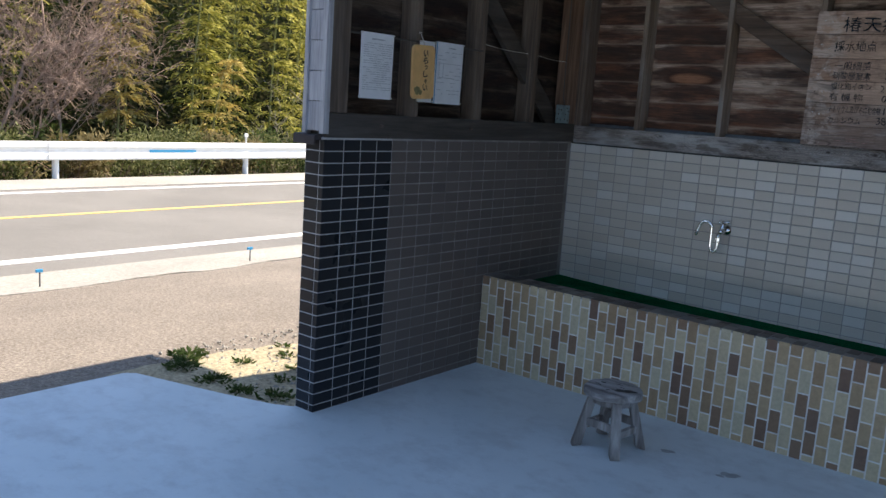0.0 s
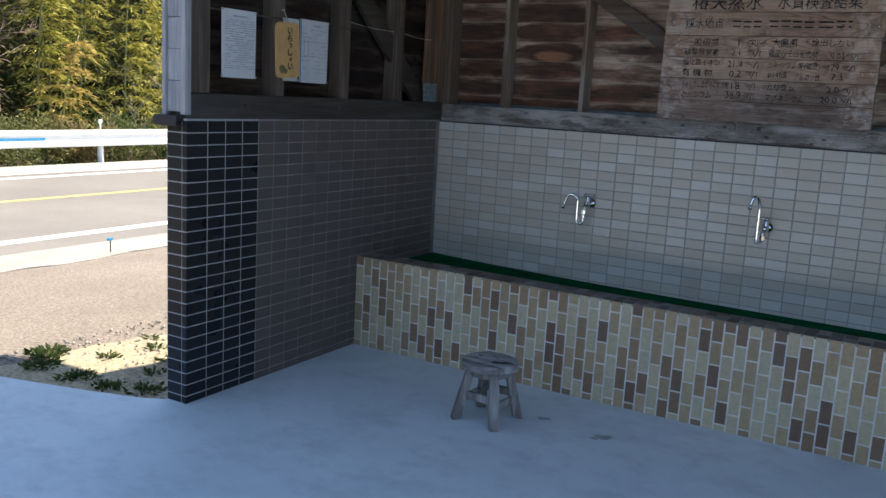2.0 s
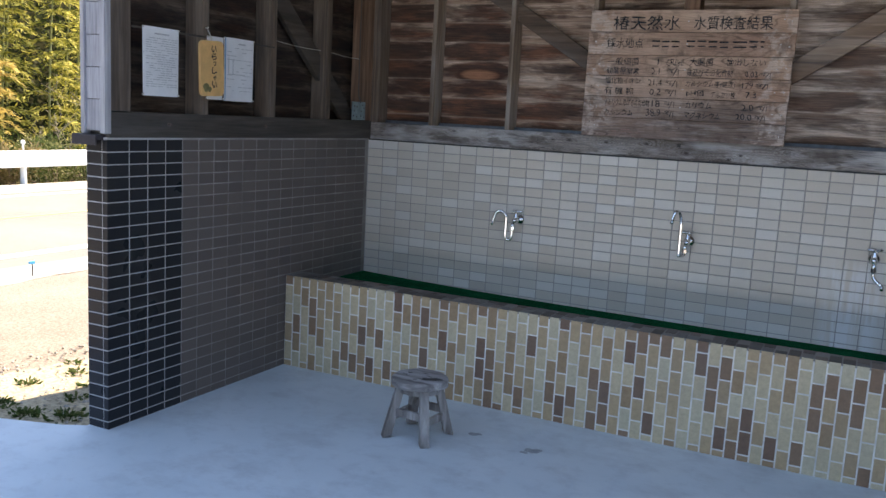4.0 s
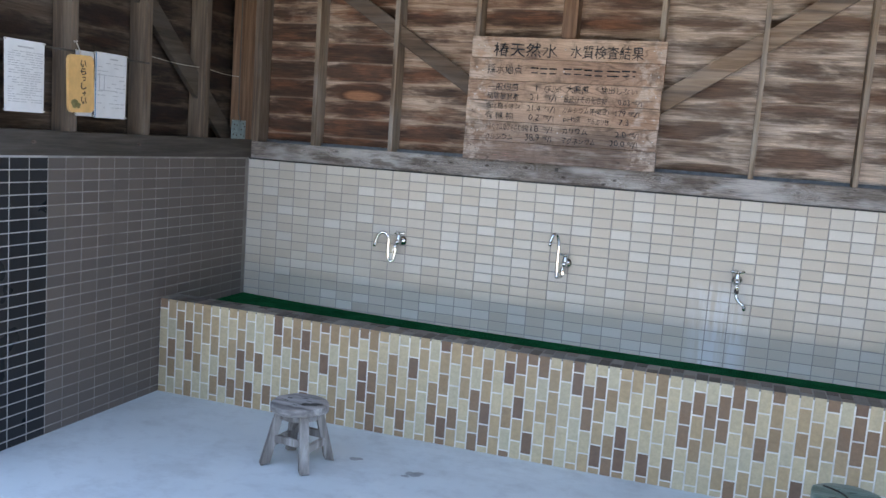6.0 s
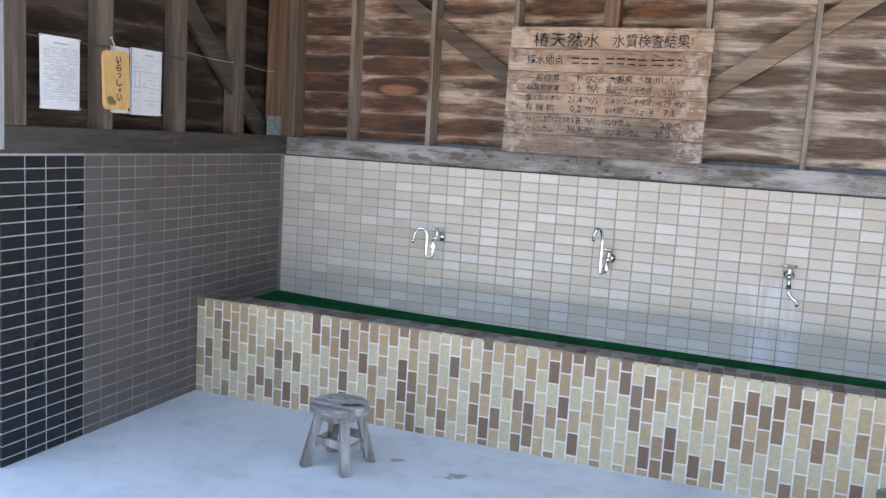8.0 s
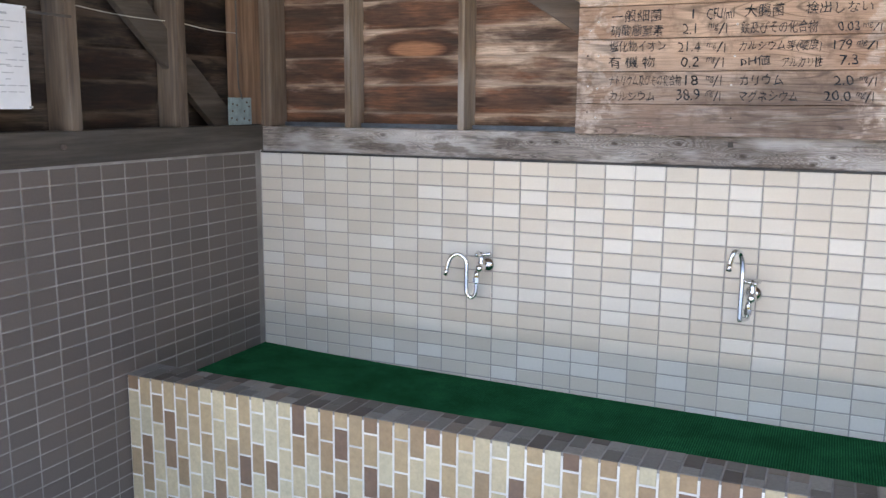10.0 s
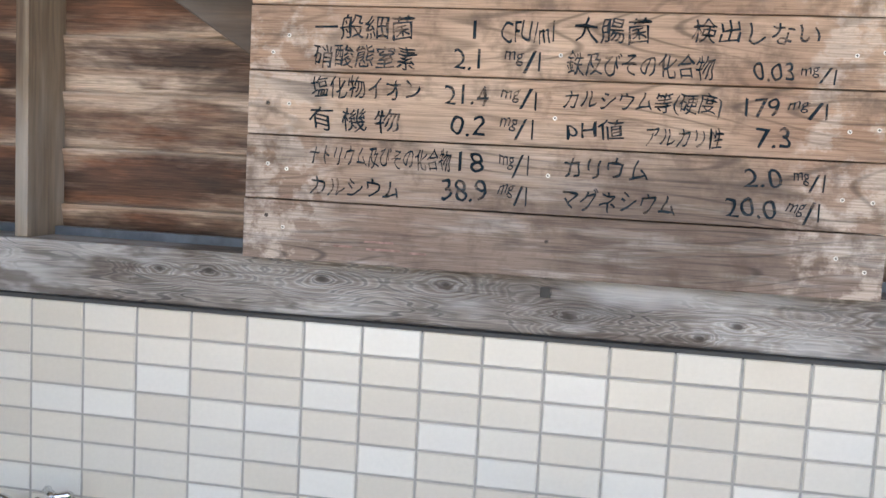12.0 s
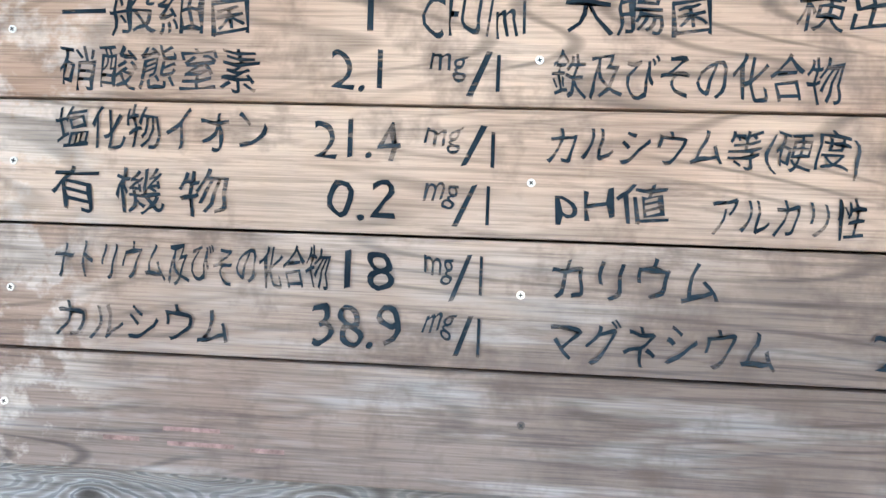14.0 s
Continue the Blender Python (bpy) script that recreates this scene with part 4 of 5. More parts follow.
ROWS_TEXT = [
    ("一般細菌", 1.406, 1.565, 1.661, 0.038), ("1", 1.660, 1.665, 1.661, 0.028), ("CFU/ml", 1.703, 1.782, 1.660, 0.033),
    ("大腸菌", 1.814, 1.926, 1.665, 0.037), ("検出しない", 1.986, 2.166, 1.667, 0.034),
    ("硝酸態窒素", 1.404, 1.571, 1.615, 0.036), ("2.1", 1.632, 1.673, 1.616, 0.031), ("mg/l", 1.709, 1.770, 1.616, 0.032),
    ("鉄及びその化合物", 1.805, 2.021, 1.615, 0.036), ("0.03", 2.077, 2.134, 1.611, 0.026), ("mg/l", 2.143, 2.196, 1.609, 0.025),
    ("塩化物イオン", 1.402, 1.581, 1.566, 0.035), ("21.4", 1.620, 1.687, 1.561, 0.031), ("mg/l", 1.707, 1.768, 1.559, 0.031),
    ("カルシウム等(硬度)", 1.804, 2.037, 1.559, 0.035), ("179", 2.068, 2.119, 1.559, 0.027), ("mg/l", 2.130, 2.190, 1.558, 0.026),
    ("有 機 物", 1.400, 1.549, 1.516, 0.037), ("0.2", 1.631, 1.686, 1.514, 0.030), ("mg/l", 1.707, 1.762, 1.514, 0.034),
    ("pH値", 1.812, 1.896, 1.515, 0.036), ("アルカリ性", 1.930, 2.042, 1.510, 0.031), ("7.3", 2.088, 2.137, 1.515, 0.030),
    ("ナトリウム及びその化合物", 1.404, 1.634, 1.458, 0.034), ("18", 1.648, 1.686, 1.458, 0.031), ("mg/l", 1.709, 1.758, 1.457, 0.034),
    ("カリウム", 1.811, 1.936, 1.458, 0.032), ("2.0", 2.077, 2.130, 1.456, 0.028), ("mg/l", 2.145, 2.192, 1.454, 0.029),
    ("カルシウム", 1.407, 1.554, 1.408, 0.030), ("38.9", 1.622, 1.694, 1.413, 0.034), ("mg/l", 1.711, 1.761, 1.411, 0.034),
    ("マグネシウム", 1.810, 1.982, 1.409, 0.034), ("20.0", 2.053, 2.126, 1.411, 0.029), ("mg/l", 2.140, 2.191, 1.409, 0.031),
    ("椿天然水", 1.422, 1.754, 1.850, 0.070), ("水質検査結果", 1.818, 2.181, 1.850, 0.064), ("採水地点", 1.394, 1.579, 1.750, 0.047),
]
for text, x0, x1, zc, h in ROWS_TEXT:
    w = x1 - x0
    if text == "mg/l":
        pieces = [("mg", x0, x0 + 0.52 * w, zc + 0.10 * h, 0.62 * h, 0.25), ("/", x0 + 0.46 * w, x0 + 0.80 * w, zc - 0.05 * h, 1.02 * h, 0.0), ("l", x0 + 0.89 * w, x0 + 0.94 * w, zc - 0.06 * h, 0.9 * h, 0.0)]
    else:
        pieces = [(text, x0, x1, zc, h, 0.0)]
    for word, a, b, z, hh, lean in pieces:
        thick = -0.004 if word == "/" else 0.0 if word in ("1", "l") else 0.001 if word[0] in "0123456789mC" else 0.003
        lettering(word, a, b, z, hh, 0.0127, M_ink, board, binv, thick=thick, slant=lean)
for k, (x0, x1) in enumerate(((1.622, 1.662), (1.670, 1.709), (1.717, 1.756), (1.790, 1.832), (1.842, 1.884), (1.894, 1.936), (1.946, 1.988), (2.006, 2.072), (2.082, 2.120), (2.132, 2.150))):
    z = 1.752 + 0.002 * math.sin(5 * k)
    bm = boxed(x0, x1, -0.0129, -0.0123, z + 0.006, z + 0.013)
    box(bm, x0 + 0.003, x1 - 0.002, -0.0129, -0.0123, z - 0.017, z - 0.011)
    part("writing_bar", bm, M_ink, board).matrix_basis = binv
bm = bmesh.new()
for x0, x1, z in ((1.449, 1.480, 1.312), (1.500, 1.548, 1.322), (1.504, 1.560, 1.310), (1.574, 1.602, 1.308)):
    box(bm, x0, x1, -0.0128, -0.0122, z - 0.0018, z + 0.0018)
part("red_stamp", bm, M_red_ink, board, "faded red stamped lines").matrix_basis = binv

# bolt in the sill beam
bolt = tagged(part("bolt", boxed(1.7850, 1.8005, 0.0135, 0.03, 1.2495, 1.2655, 0.001), M_dark_rot), "dark rusty bolt head sunk in the sill beam", "bolt")


# ---- taps ----
def turned(bm, axis_from, axis_to, profile, n=20):
    """A lathe-turned body: (share along the axis, radius)."""
    a, b = Vector(axis_from), Vector(axis_to)
    tube(bm, [a + (b - a) * s for s, _ in profile], [r for _, r in profile], n)
    return bm


def tap(x, z, u, reach, rise, drop, tip, label, s_spout=False, cross=0.0):
    t = thing("tap", x, -0.001, z, label, "tap", "taps on the tiled wall")
    part("flange", turned(bmesh.new(), (0, 0.0, 0), (0, -0.016, 0), [(0, 0.027), (0.15, 0.0265), (0.4, 0.019), (1.0, 0.013)]), M_chrome, t, soft=True)
    part("body", turned(bmesh.new(), (0, -0.010, 0), (0, -0.085, 0), [(0, 0.0115), (0.3, 0.0115), (0.45, 0.015), (0.75, 0.0165), (0.92, 0.013), (1, 0.006)]), M_chrome, t, soft=True)
    part("bonnet", turned(bmesh.new(), (0, -0.055, 0.008), (0, -0.055, 0.042), [(0, 0.013), (0.35, 0.013), (0.45, 0.0105), (0.8, 0.010), (1, 0.006)]), M_chrome, t, soft=True)
    h = bmesh.new()
    for k in range(3 if not s_spout else 4):
        a = cross + 2 * math.pi * k / (3 if not s_spout else 4)
        c, s = math.cos(a), math.sin(a)
        tube(h, [(0, -0.055, 0.046), (0.012 * c, -0.055 + 0.012 * s, 0.047), (0.028 * c, -0.055 + 0.028 * s, 0.049), (0.035 * c, -0.055 + 0.035 * s, 0.049)], [0.0075, 0.0062, 0.0085, 0.005], 8)
    cyl(h, (0, -0.055, 0.038), (0, -0.055, 0.055), 0.008, 0.0065, 14)
    part("handle", h, M_chrome, t, soft=True)
    o = Vector((u[0] * 0.012, -0.068, -0.012))
    part("nut", cyl(bmesh.new(), o + Vector((0, -0.004, -0.040)), o + Vector((0, -0.004, -0.022)), 0.0125, 0.0125, 6), M_chrome, t)
    part("outlet", turned(bmesh.new(), o, o + Vector((0, -0.004, -0.046)), [(0, 0.008), (0.3, 0.0105), (0.7, 0.0105), (1, 0.0085)]), M_chrome, t, soft=True)
    d = Vector((u[0], u[1], 0))
    e = o + Vector((0, -0.004, -0.040))
    if s_spout:
        pts = [e, e + Vector((0.002, 0, -0.018)), e + Vector((0.012, -0.006, -0.035)), e + Vector((0.032, -0.012, -0.050)), e + Vector((0.041, -0.014, -0.060)), e + Vector((0.042, -0.014, -0.074))]
    else:
        b = drop
        pts = [e, e + Vector((0, 0, -b * 0.45)), e + d * 0.004 + Vector((0, 0, -b * 0.8)), e + d * 0.018 + Vector((0, 0, -b)), e + d * 0.033 + Vector((0, 0, -b * 0.78)), e + d * 0.036 + Vector((0, 0, -b * 0.3)),
               e + d * 0.036 + Vector((0, 0, rise * 0.55)), e + d * 0.038 + Vector((0, 0, rise * 0.78)), e + d * (0.038 + reach * 0.22) + Vector((0, 0, rise * 0.955)), e + d * (0.038 + reach * 0.5) + Vector((0, 0, rise)),
               e + d * (0.038 + reach * 0.8) + Vector((0, 0, rise * 0.6 + tip * 0.4 + 0.018)), e + d * (0.038 + reach * 0.97) + Vector((0, 0, rise * 0.3 + tip * 0.7 + 0.010)), e + d * (0.040 + reach * 1.06) + Vector((0, 0, tip))]
    part("spout", tube(bmesh.new(), smooth_path(pts, 5), 0.0082, 12), M_chrome, t, soft=True)
    tip, before = Vector(pts[-1]), Vector(pts[-2])
    part("nozzle", cyl(bmesh.new(), tip + (before - tip).normalized() * 0.02, tip + (tip - before).normalized() * 0.003, 0.0090, 0.0090, 14), M_chrome, t, soft=True)
    return t


tap(0.980, 0.806, (-0.99, -0.14), 0.069, 0.097, 0.056, 0.022, "chrome wall tap with a swan-neck spout turned sideways", cross=0.3)
tap(1.892, 0.788, (-0.58, -0.81), 0.055, 0.206, 0.014, 0.149, "chrome wall tap with a tall swan-neck spout facing out", cross=0.9)
tap(2.723, 0.797, (0.2, -1.0), 0.05, 0.1, 0.05, 0.0, "chrome wall tap with a short bent spout", True, 0.4)


# ---- stools ----
def stool(x, y, turn, label, seat_mat, leg_mat, height=0.258, worn=True):
    s = thing("stool", x, y, 0, label, "stool", turn=turn)
    bm = bmesh.new()
    n = 40
    r = [0.119 + 0.0025 * math.sin(3 * a + 1) + 0.002 * math.sin(7 * a) for a in (2 * math.pi * k / n for k in range(n))]
    prof = [(0.006, 0.975), (0.008, 0.99), (0.012, 1.0), (0.031, 0.998), (0.0355, 0.988), (0.037, 0.965), (0.0365, 0.7), (0.035, 0.35)]
    rings = []
    for dz, k_r in prof:
        rings.append([bm.verts.new((r[k] * k_r * math.cos(2 * math.pi * k / n), r[k] * k_r * math.sin(2 * math.pi * k / n), height - 0.037 + dz + 0.0012 * math.sin(5 * k + 40 * dz))) for k in range(n)])
    for a, b in zip(rings, rings[1:]):
        for k in range(n):
            bm.faces.new((a[k], a[(k + 1) % n], b[(k + 1) % n], b[k]))
    bm.faces.new(rings[0][::-1])
    bm.faces.new(rings[-1])
    part("seat", bm, seat_mat, s, soft=True)
    # dark worn-through patch on the seat
    bm = bmesh.new()
    ring = []
    for k in range(22):
        a = 2 * math.pi * k / 22
        rr = 1 + 0.25 * math.sin(2 * a + 0.6) + 0.12 * math.sin(5 * a)
        ring.append((0.060 + 0.034 * rr * math.cos(a), -0.004 + 0.026 * rr * math.sin(a) + 0.3 * 0.04 * math.cos(a)))
    bm.faces.new([bm.verts.new((px, py, height + 0.0008)) for px, py in ring])
    if worn:
        part("worn_patch", bm, M_dark_rot, s, "dark worn patch")
    bm = bmesh.new()
    bm.faces.new([bm.verts.new((-0.062 + 0.012 * math.cos(a), 0.02 + 0.007 * math.sin(a), height + 0.0008)) for a in (2 * math.pi * k / 12 for k in range(12))])
    if worn:
        part("knot_hole", bm, M_dark_rot, s, "dark knot hole")
    else:
        arc = [(0.10 * math.cos(a) - 0.11, 0.10 * math.sin(a) + 0.02, height + 0.0004) for a in (-0.75 + 1.5 * k / 14 for k in range(15))]
        part("groove", tube(bmesh.new(), arc, 0.0035, 6), M_dark_rot, s, "dark curved groove")
    for k, (a, l) in enumerate(((0.4, 0.08), (1.9, 0.06), (3.5, 0.09), (4.6, 0.05), (5.5, 0.07))):
        p = Vector((0.05 * math.cos(a), 0.05 * math.sin(a), height + 0.0002))
        q = p + Vector((l * (1 if k % 2 else -1) * 0.7, 0.15 * l, 0)) * 0.6
        part("crack", tube(bmesh.new(), [p, (p + q) / 2 + Vector((0, 0.003, 0)), q], [0.0006, 0.0012, 0.0005], 5), M_dark_rot, s)
    for k in range(4):
        a = math.pi / 4 + k * math.pi / 2
        c, d = math.cos(a), math.sin(a)
        top, foot = Vector((0.080 * c, 0.080 * d, height - 0.034)), Vector((0.136 * c, 0.136 * d, 0.0))
        z = (top - foot).normalized()
        sx = Vector((-d, c, 0))
        m = Matrix.Translation(foot) @ Matrix((sx, z.cross(sx), z)).transposed().to_4x4()
        bm = boxed(-0.0185, 0.0185, -0.0165, 0.0165, 0.0, (top - foot).length, 0.004)
        for v in bm.verts:
            if v.co.z < 0.01:
                v.co.z += 0.012 * (1 if v.co.y > 0 else -0.2)
                v.co.xy *= 1.12
        part("leg", bm, leg_mat, s, at=m)
        e = a + math.pi / 2
        h = 0.088 if k % 2 else 0.112
        rr = 0.080 + 0.056 * (1 - h / (height - 0.034))
        p, q = Vector((rr * c, rr * d, h)), Vector((rr * math.cos(e), rr * math.sin(e), h))
        x_ = (q - p).normalized()
        m = Matrix.Translation((p + q) / 2) @ Matrix((x_, Vector((0, 0, 1)).cross(x_), (0, 0, 1))).transposed().to_4x4()
        part("stretcher", boxed(-(q - p).length / 2 + 0.008, (q - p).length / 2 - 0.008, -0.009, 0.009, -0.016, 0.016, 0.003), leg_mat, s, at=m)
    # apron under the seat
    bm = bmesh.new()
    tube(bm, [(0, 0, height - 0.06), (0, 0, height - 0.036)], [0.088, 0.092], 24)
    part("apron", bm, leg_mat, s)
    return s


stool(1.076, -1.277, -5, "weathered grey wooden stool with a round cracked seat", M_stool_seat, M_stool)
stool(3.155, -1.215, 30, "green-painted round wooden stool, chipped and worn", M_green_wood, M_green_wood, worn=False)

# damp marks on the floor
def damp(x, y, r, seed, stretch=1.0):
    rng = random.Random(seed)
    bm = bmesh.new()
    ph = [rng.uniform(0, 6.28) for _ in range(4)]
    pts = []
    for k in range(28):
        a = 2 * math.pi * k / 28
        rr = r * (1 + 0.22 * math.sin(2 * a + ph[0]) + 0.15 * math.sin(3 * a + ph[1]) + 0.08 * math.sin(6 * a + ph[2]))
        pts.append(bm.verts.new((x + stretch * rr * math.cos(a), y + rr * math.sin(a), 0.0015)))
    bm.faces.new(pts)
    return structure("damp_mark", bm, M_wet, "dark damp mark on the concrete floor", "stain")


damp(1.556, -1.164, 0.030, 1)
damp(1.275, -1.128, 0.018, 2, 1.6)
damp(1.53, -1.20, 0.014, 3)


# ---- papers, tag and plate on the side wall ----
def lath(y0, y1, z):
    return structure("lath", boxed(0.0065, 0.0105, y0, y1, z - 0.004, z + 0.004), M_beam_dark, "thin dark lath added behind the paper notices", "lath")


# both laths are added so that the sheets have something to hang on
lath(-1.83, -1.38, 1.626)
lath(-1.40, -0.92, 1.626)


def sheet(name, y0, y1, z0, z1, x, label, seed, header=True):
    rng = random.Random(seed)
    bm = bmesh.new()
    nu, nv = 10, 14
    for side in (0.0, -0.0012):
        g = [[bm.verts.new((x + side + 0.004 * math.sin(2.5 * i / nu + seed) * (1 - j / nv), y0 + (y1 - y0) * i / nu, z0 + (z1 - z0) * j / nv)) for j in range(nv + 1)] for i in range(nu + 1)]
        for i in range(nu):
            for j in range(nv):
                bm.faces.new((g[i][j], g[i + 1][j], g[i + 1][j + 1], g[i][j + 1]))
    s = tagged(part(name, bm, M_paper, soft=True), label, "paper notice", "papers on the side wall")
    bm = bmesh.new()
    w, h = y1 - y0, z1 - z0
    xx = x + 0.0050
    if header:
        box(bm, xx, xx + 0.0004, y0 + 0.30 * w, y0 + 0.70 * w, z1 - 0.030, z1 - 0.024)
    rows = 22 if header else 12
    for r in range(rows):
        z = z1 - 0.045 - (h - 0.075) * r / rows
        a = y0 + 0.07 * w
        while a < y1 - 0.10 * w:
            b = min(a + rng.uniform(0.04, 0.2) * w, y1 - 0.07 * w)
            if rng.random() < (0.8 if header else 0.5):
                box(bm, xx, xx + 0.0004, a, b, z - 0.0016, z + 0.0012)
            a = b + 0.03 * w
    tagged(part("print", bm, M_print, s), kind="stuff")
    for yy, zz in ((y0 + 0.004, z1 - 0.004), (y1 - 0.004, z1 - 0.004), (y1 - 0.004, z0 + 0.006), (y0 + 0.004, z0 + 0.006)):
        part("pin", cyl(bmesh.new(), (x - 0.004, yy, zz), (x + 0.007, yy, zz), 0.0035, 0.003, 10), M_screw, s)
    return s


sheet("paper_notice", -1.775, -1.574, 1.360, 1.636, 0.014, "white laminated paper notice with close grey print", 1)
sheet("paper_notice", -1.400, -1.292, 1.360, 1.634, 0.012, "white laminated sheet half hidden behind the wooden tag", 2, False)
p2 = sheet("paper_notice", -1.288, -1.084, 1.357, 1.640, 0.014, "white laminated notice with a small table and a grey wave", 3, False)
part("blue_edge", boxed(0.0185, 0.0195, -1.288, -1.284, 1.357, 1.640), M_blue, p2, "blue edge strip")
bm = bmesh.new()
box(bm, 0.0190, 0.0196, -1.20, -1.15, 1.612, 1.618)
box(bm, 0.0190, 0.0196, -1.265, -1.262, 1.48, 1.55)
box(bm, 0.0190, 0.0196, -1.235, -1.232, 1.475, 1.545)
box(bm, 0.0190, 0.0196, -1.265, -1.15, 1.476, 1.479)
part("table_lines", bm, M_print, p2)

tag = thing("wooden_tag", 0.031, -1.391, 1.493, "honey-coloured wooden welcome tag hanging on a string", "wooden tag")
tag.matrix_basis = pose(0.031, -1.391, 1.493, 2.2, 0, 0)
bm = boxed(-0.006, 0.006, -0.0745, 0.0745, -0.119, 0.119)
vert_edges = [e for e in bm.edges if abs((e.verts[0].co - e.verts[1].co).normalized().x) > 0.9]
bmesh.ops.bevel(bm, geom=vert_edges, offset=0.024, segments=5, affect="EDGES", profile=0.5)
part("plate", bm, M_tag_wood, tag)
for k, ch in enumerate("いらっしゃい"):
    small = ch in "っゃ"
    s = 0.021 if small else 0.032
    lettering(ch, 0.012 - s / 2 + (0.003 if small else 0), 0.012 + s / 2 + (0.003 if small else 0), 0.083 - 0.0305 * k, s * 0.95, 0.0064, M_ink_black, tag, Matrix(), FL, 0.03)
bm = bmesh.new()
for cy, cz, r in ((-0.042, -0.082, 0.019), (-0.020, -0.090, 0.012)):
    bm.faces.new([bm.verts.new((0.0065, cy + r * (1 + 0.2 * math.sin(3 * a)) * math.cos(a), cz + r * math.sin(a))) for a in (2 * math.pi * k / 20 for k in range(20))])
part("painted_mark", bm, plain("olive_paint", (0.20, 0.17, 0.07), 0.6, 0, 60, 0.5), tag, "smudged olive painted mark")
part("string", tube(bmesh.new(), [(0, 0.0, 0.105), (0.004, 0.001, 0.125), (-0.02, 0.0, 0.172)], 0.0022, 6), M_string, tag)
part("nail", cyl(bmesh.new(), (-0.045, 0.0, 0.172), (-0.014, 0.0, 0.174), 0.003, 0.003, 8), M_screw, tag)

plate = tagged(part("bracket_plate", boxed(-0.0025, 0.0025, -0.191, -0.052, 1.293, 1.396, 0.002), M_galv), "galvanised steel bracket plate at the wall corner", "bracket")
for yy, zz in ((-0.168, 1.372), (-0.142, 1.368), (-0.082, 1.378), (-0.068, 1.362), (-0.170, 1.345), (-0.098, 1.344), (-0.176, 1.318), (-0.146, 1.312), (-0.100, 1.316), (-0.070, 1.310)):
    part("nail", cyl(bmesh.new(), (0.001, yy, zz), (0.0045, yy, zz), 0.0045, 0.004, 8), M_rust, plate)
tagged(part("cable", tube(bmesh.new(), smooth_path([(0.004, -0.11, 1.39), (0.001, -0.117, 1.42), (-0.004, -0.122, 1.47), (-0.005, -0.122, 1.8), (-0.005, -0.122, 2.40)], 5), 0.003, 8), M_cable), "thin grey cable running up beside the corner post", "cable")

# slack white string stapled between the studs of the side wall
for ya, za, yb, zb in ((-0.894, 1.664, -0.50, 1.650), (-0.417, 1.650, -0.118, 1.637)):
    sag = [(-0.012, ya + (yb - ya) * k / 8, za + (zb - za) * k / 8 - 0.006 * math.sin(math.pi * k / 8)) for k in range(9)]
    tagged(part("string", tube(bmesh.new(), sag, 0.0016, 6), M_string), "thin slack white string tied between wall studs", "string", "strings on the side wall")

# bolt heads in the side sill beam
for y in (-1.62, -0.98):
    tagged(part("bolt", cyl(bmesh.new(), (0.005, y, 1.245), (0.018, y, 1.245), 0.008, 0.007, 6), M_rust), "grey bolt head in the dark sill beam", "bolt", "bolts in the side beam")


# ---- crash barrier ----
def barrier():
    b = thing("crash_barrier", -11.75, 6.85, -0.37, "white steel crash barrier with blue reflector strips", "crash barrier")
    prof = [(0.0, 0.160), (0.028, 0.155), (0.034, 0.135), (0.034, 0.065), (0.018, 0.035), (0.014, 0.0), (0.018, -0.035), (0.034, -0.065), (0.034, -0.135), (0.028, -0.155), (0.0, -0.160)]
    for k in range(-4, 8):
        bm = bmesh.new()
        y0, y1 = 4.0 * k - 0.16, 4.0 * k + 3.83
        o = 0.009 * (k % 2)
        ra = [bm.verts.new((x + o, y0, 0.495 + z)) for x, z in prof]
        rb = [bm.verts.new((x + o, y1 + 0.15, 0.495 + z)) for x, z in prof]
        back = [(x - 0.006, z) for x, z in prof[::-1]]
        ra += [bm.verts.new((x + o, y0, 0.495 + z)) for x, z in back]
        rb += [bm.verts.new((x + o, y1 + 0.15, 0.495 + z)) for x, z in back]
        for q in range(len(ra)):
            e = (q + 1) % len(ra)
            bm.faces.new((ra[q], ra[e], rb[e], rb[q]))
        bm.faces.new(ra)
        bm.faces.new(rb[::-1])
        rail = part("rail", bm, M_white_paint, b)
        part("reflector_strip", boxed(0.016 + o, 0.026 + o, y0 + 1.9, y0 + 2.9, 0.472, 0.515), M_blue, rail, "blue reflector strip")
        bm = cyl(bmesh.new(), (-0.06, 4.0 * k, -0.3), (-0.06, 4.0 * k, 0.62), 0.057, 0.057, 18)
        p = part("post", bm, M_white_paint, b)
        part("cap", cyl(bmesh.new(), (-0.06, 4.0 * k, 0.62), (-0.06, 4.0 * k, 0.64), 0.057, 0.03, 18), M_white_paint, p)
        part("bracket", boxed(-0.02, 0.012, 4.0 * k - 0.035, 4.0 * k + 0.035, 0.40, 0.59, 0.003), M_white_paint, b)
        if k % 2 == 0:
            bm = cyl(bmesh.new(), (-0.06, 4.0 * k, 0.62), (-0.06, 4.0 * k, 0.78), 0.018, 0.018, 10)
            cyl(bm, (-0.075, 4.0 * k, 0.81), (-0.045, 4.0 * k, 0.81), 0.045, 0.045, 16)
            part("delineator", bm, M_white_paint, b)
    return b


barrier()

# marker pegs at the forecourt's edge
def peg(x, y):
    z = ground_z(x, y)
    p = thing("marker_peg", x, y, z, "thin dark marker peg with a bright blue top", "marker peg", "marker pegs")
    part("stake", cyl(bmesh.new(), (0, 0, -0.1), (0, 0, 0.13), 0.006, 0.006, 8), M_peg, p)
    part("flag", boxed(-0.010, 0.010, -0.032, 0.022, 0.125, 0.150, 0.003), M_blue, p, "bright blue top")
    return p


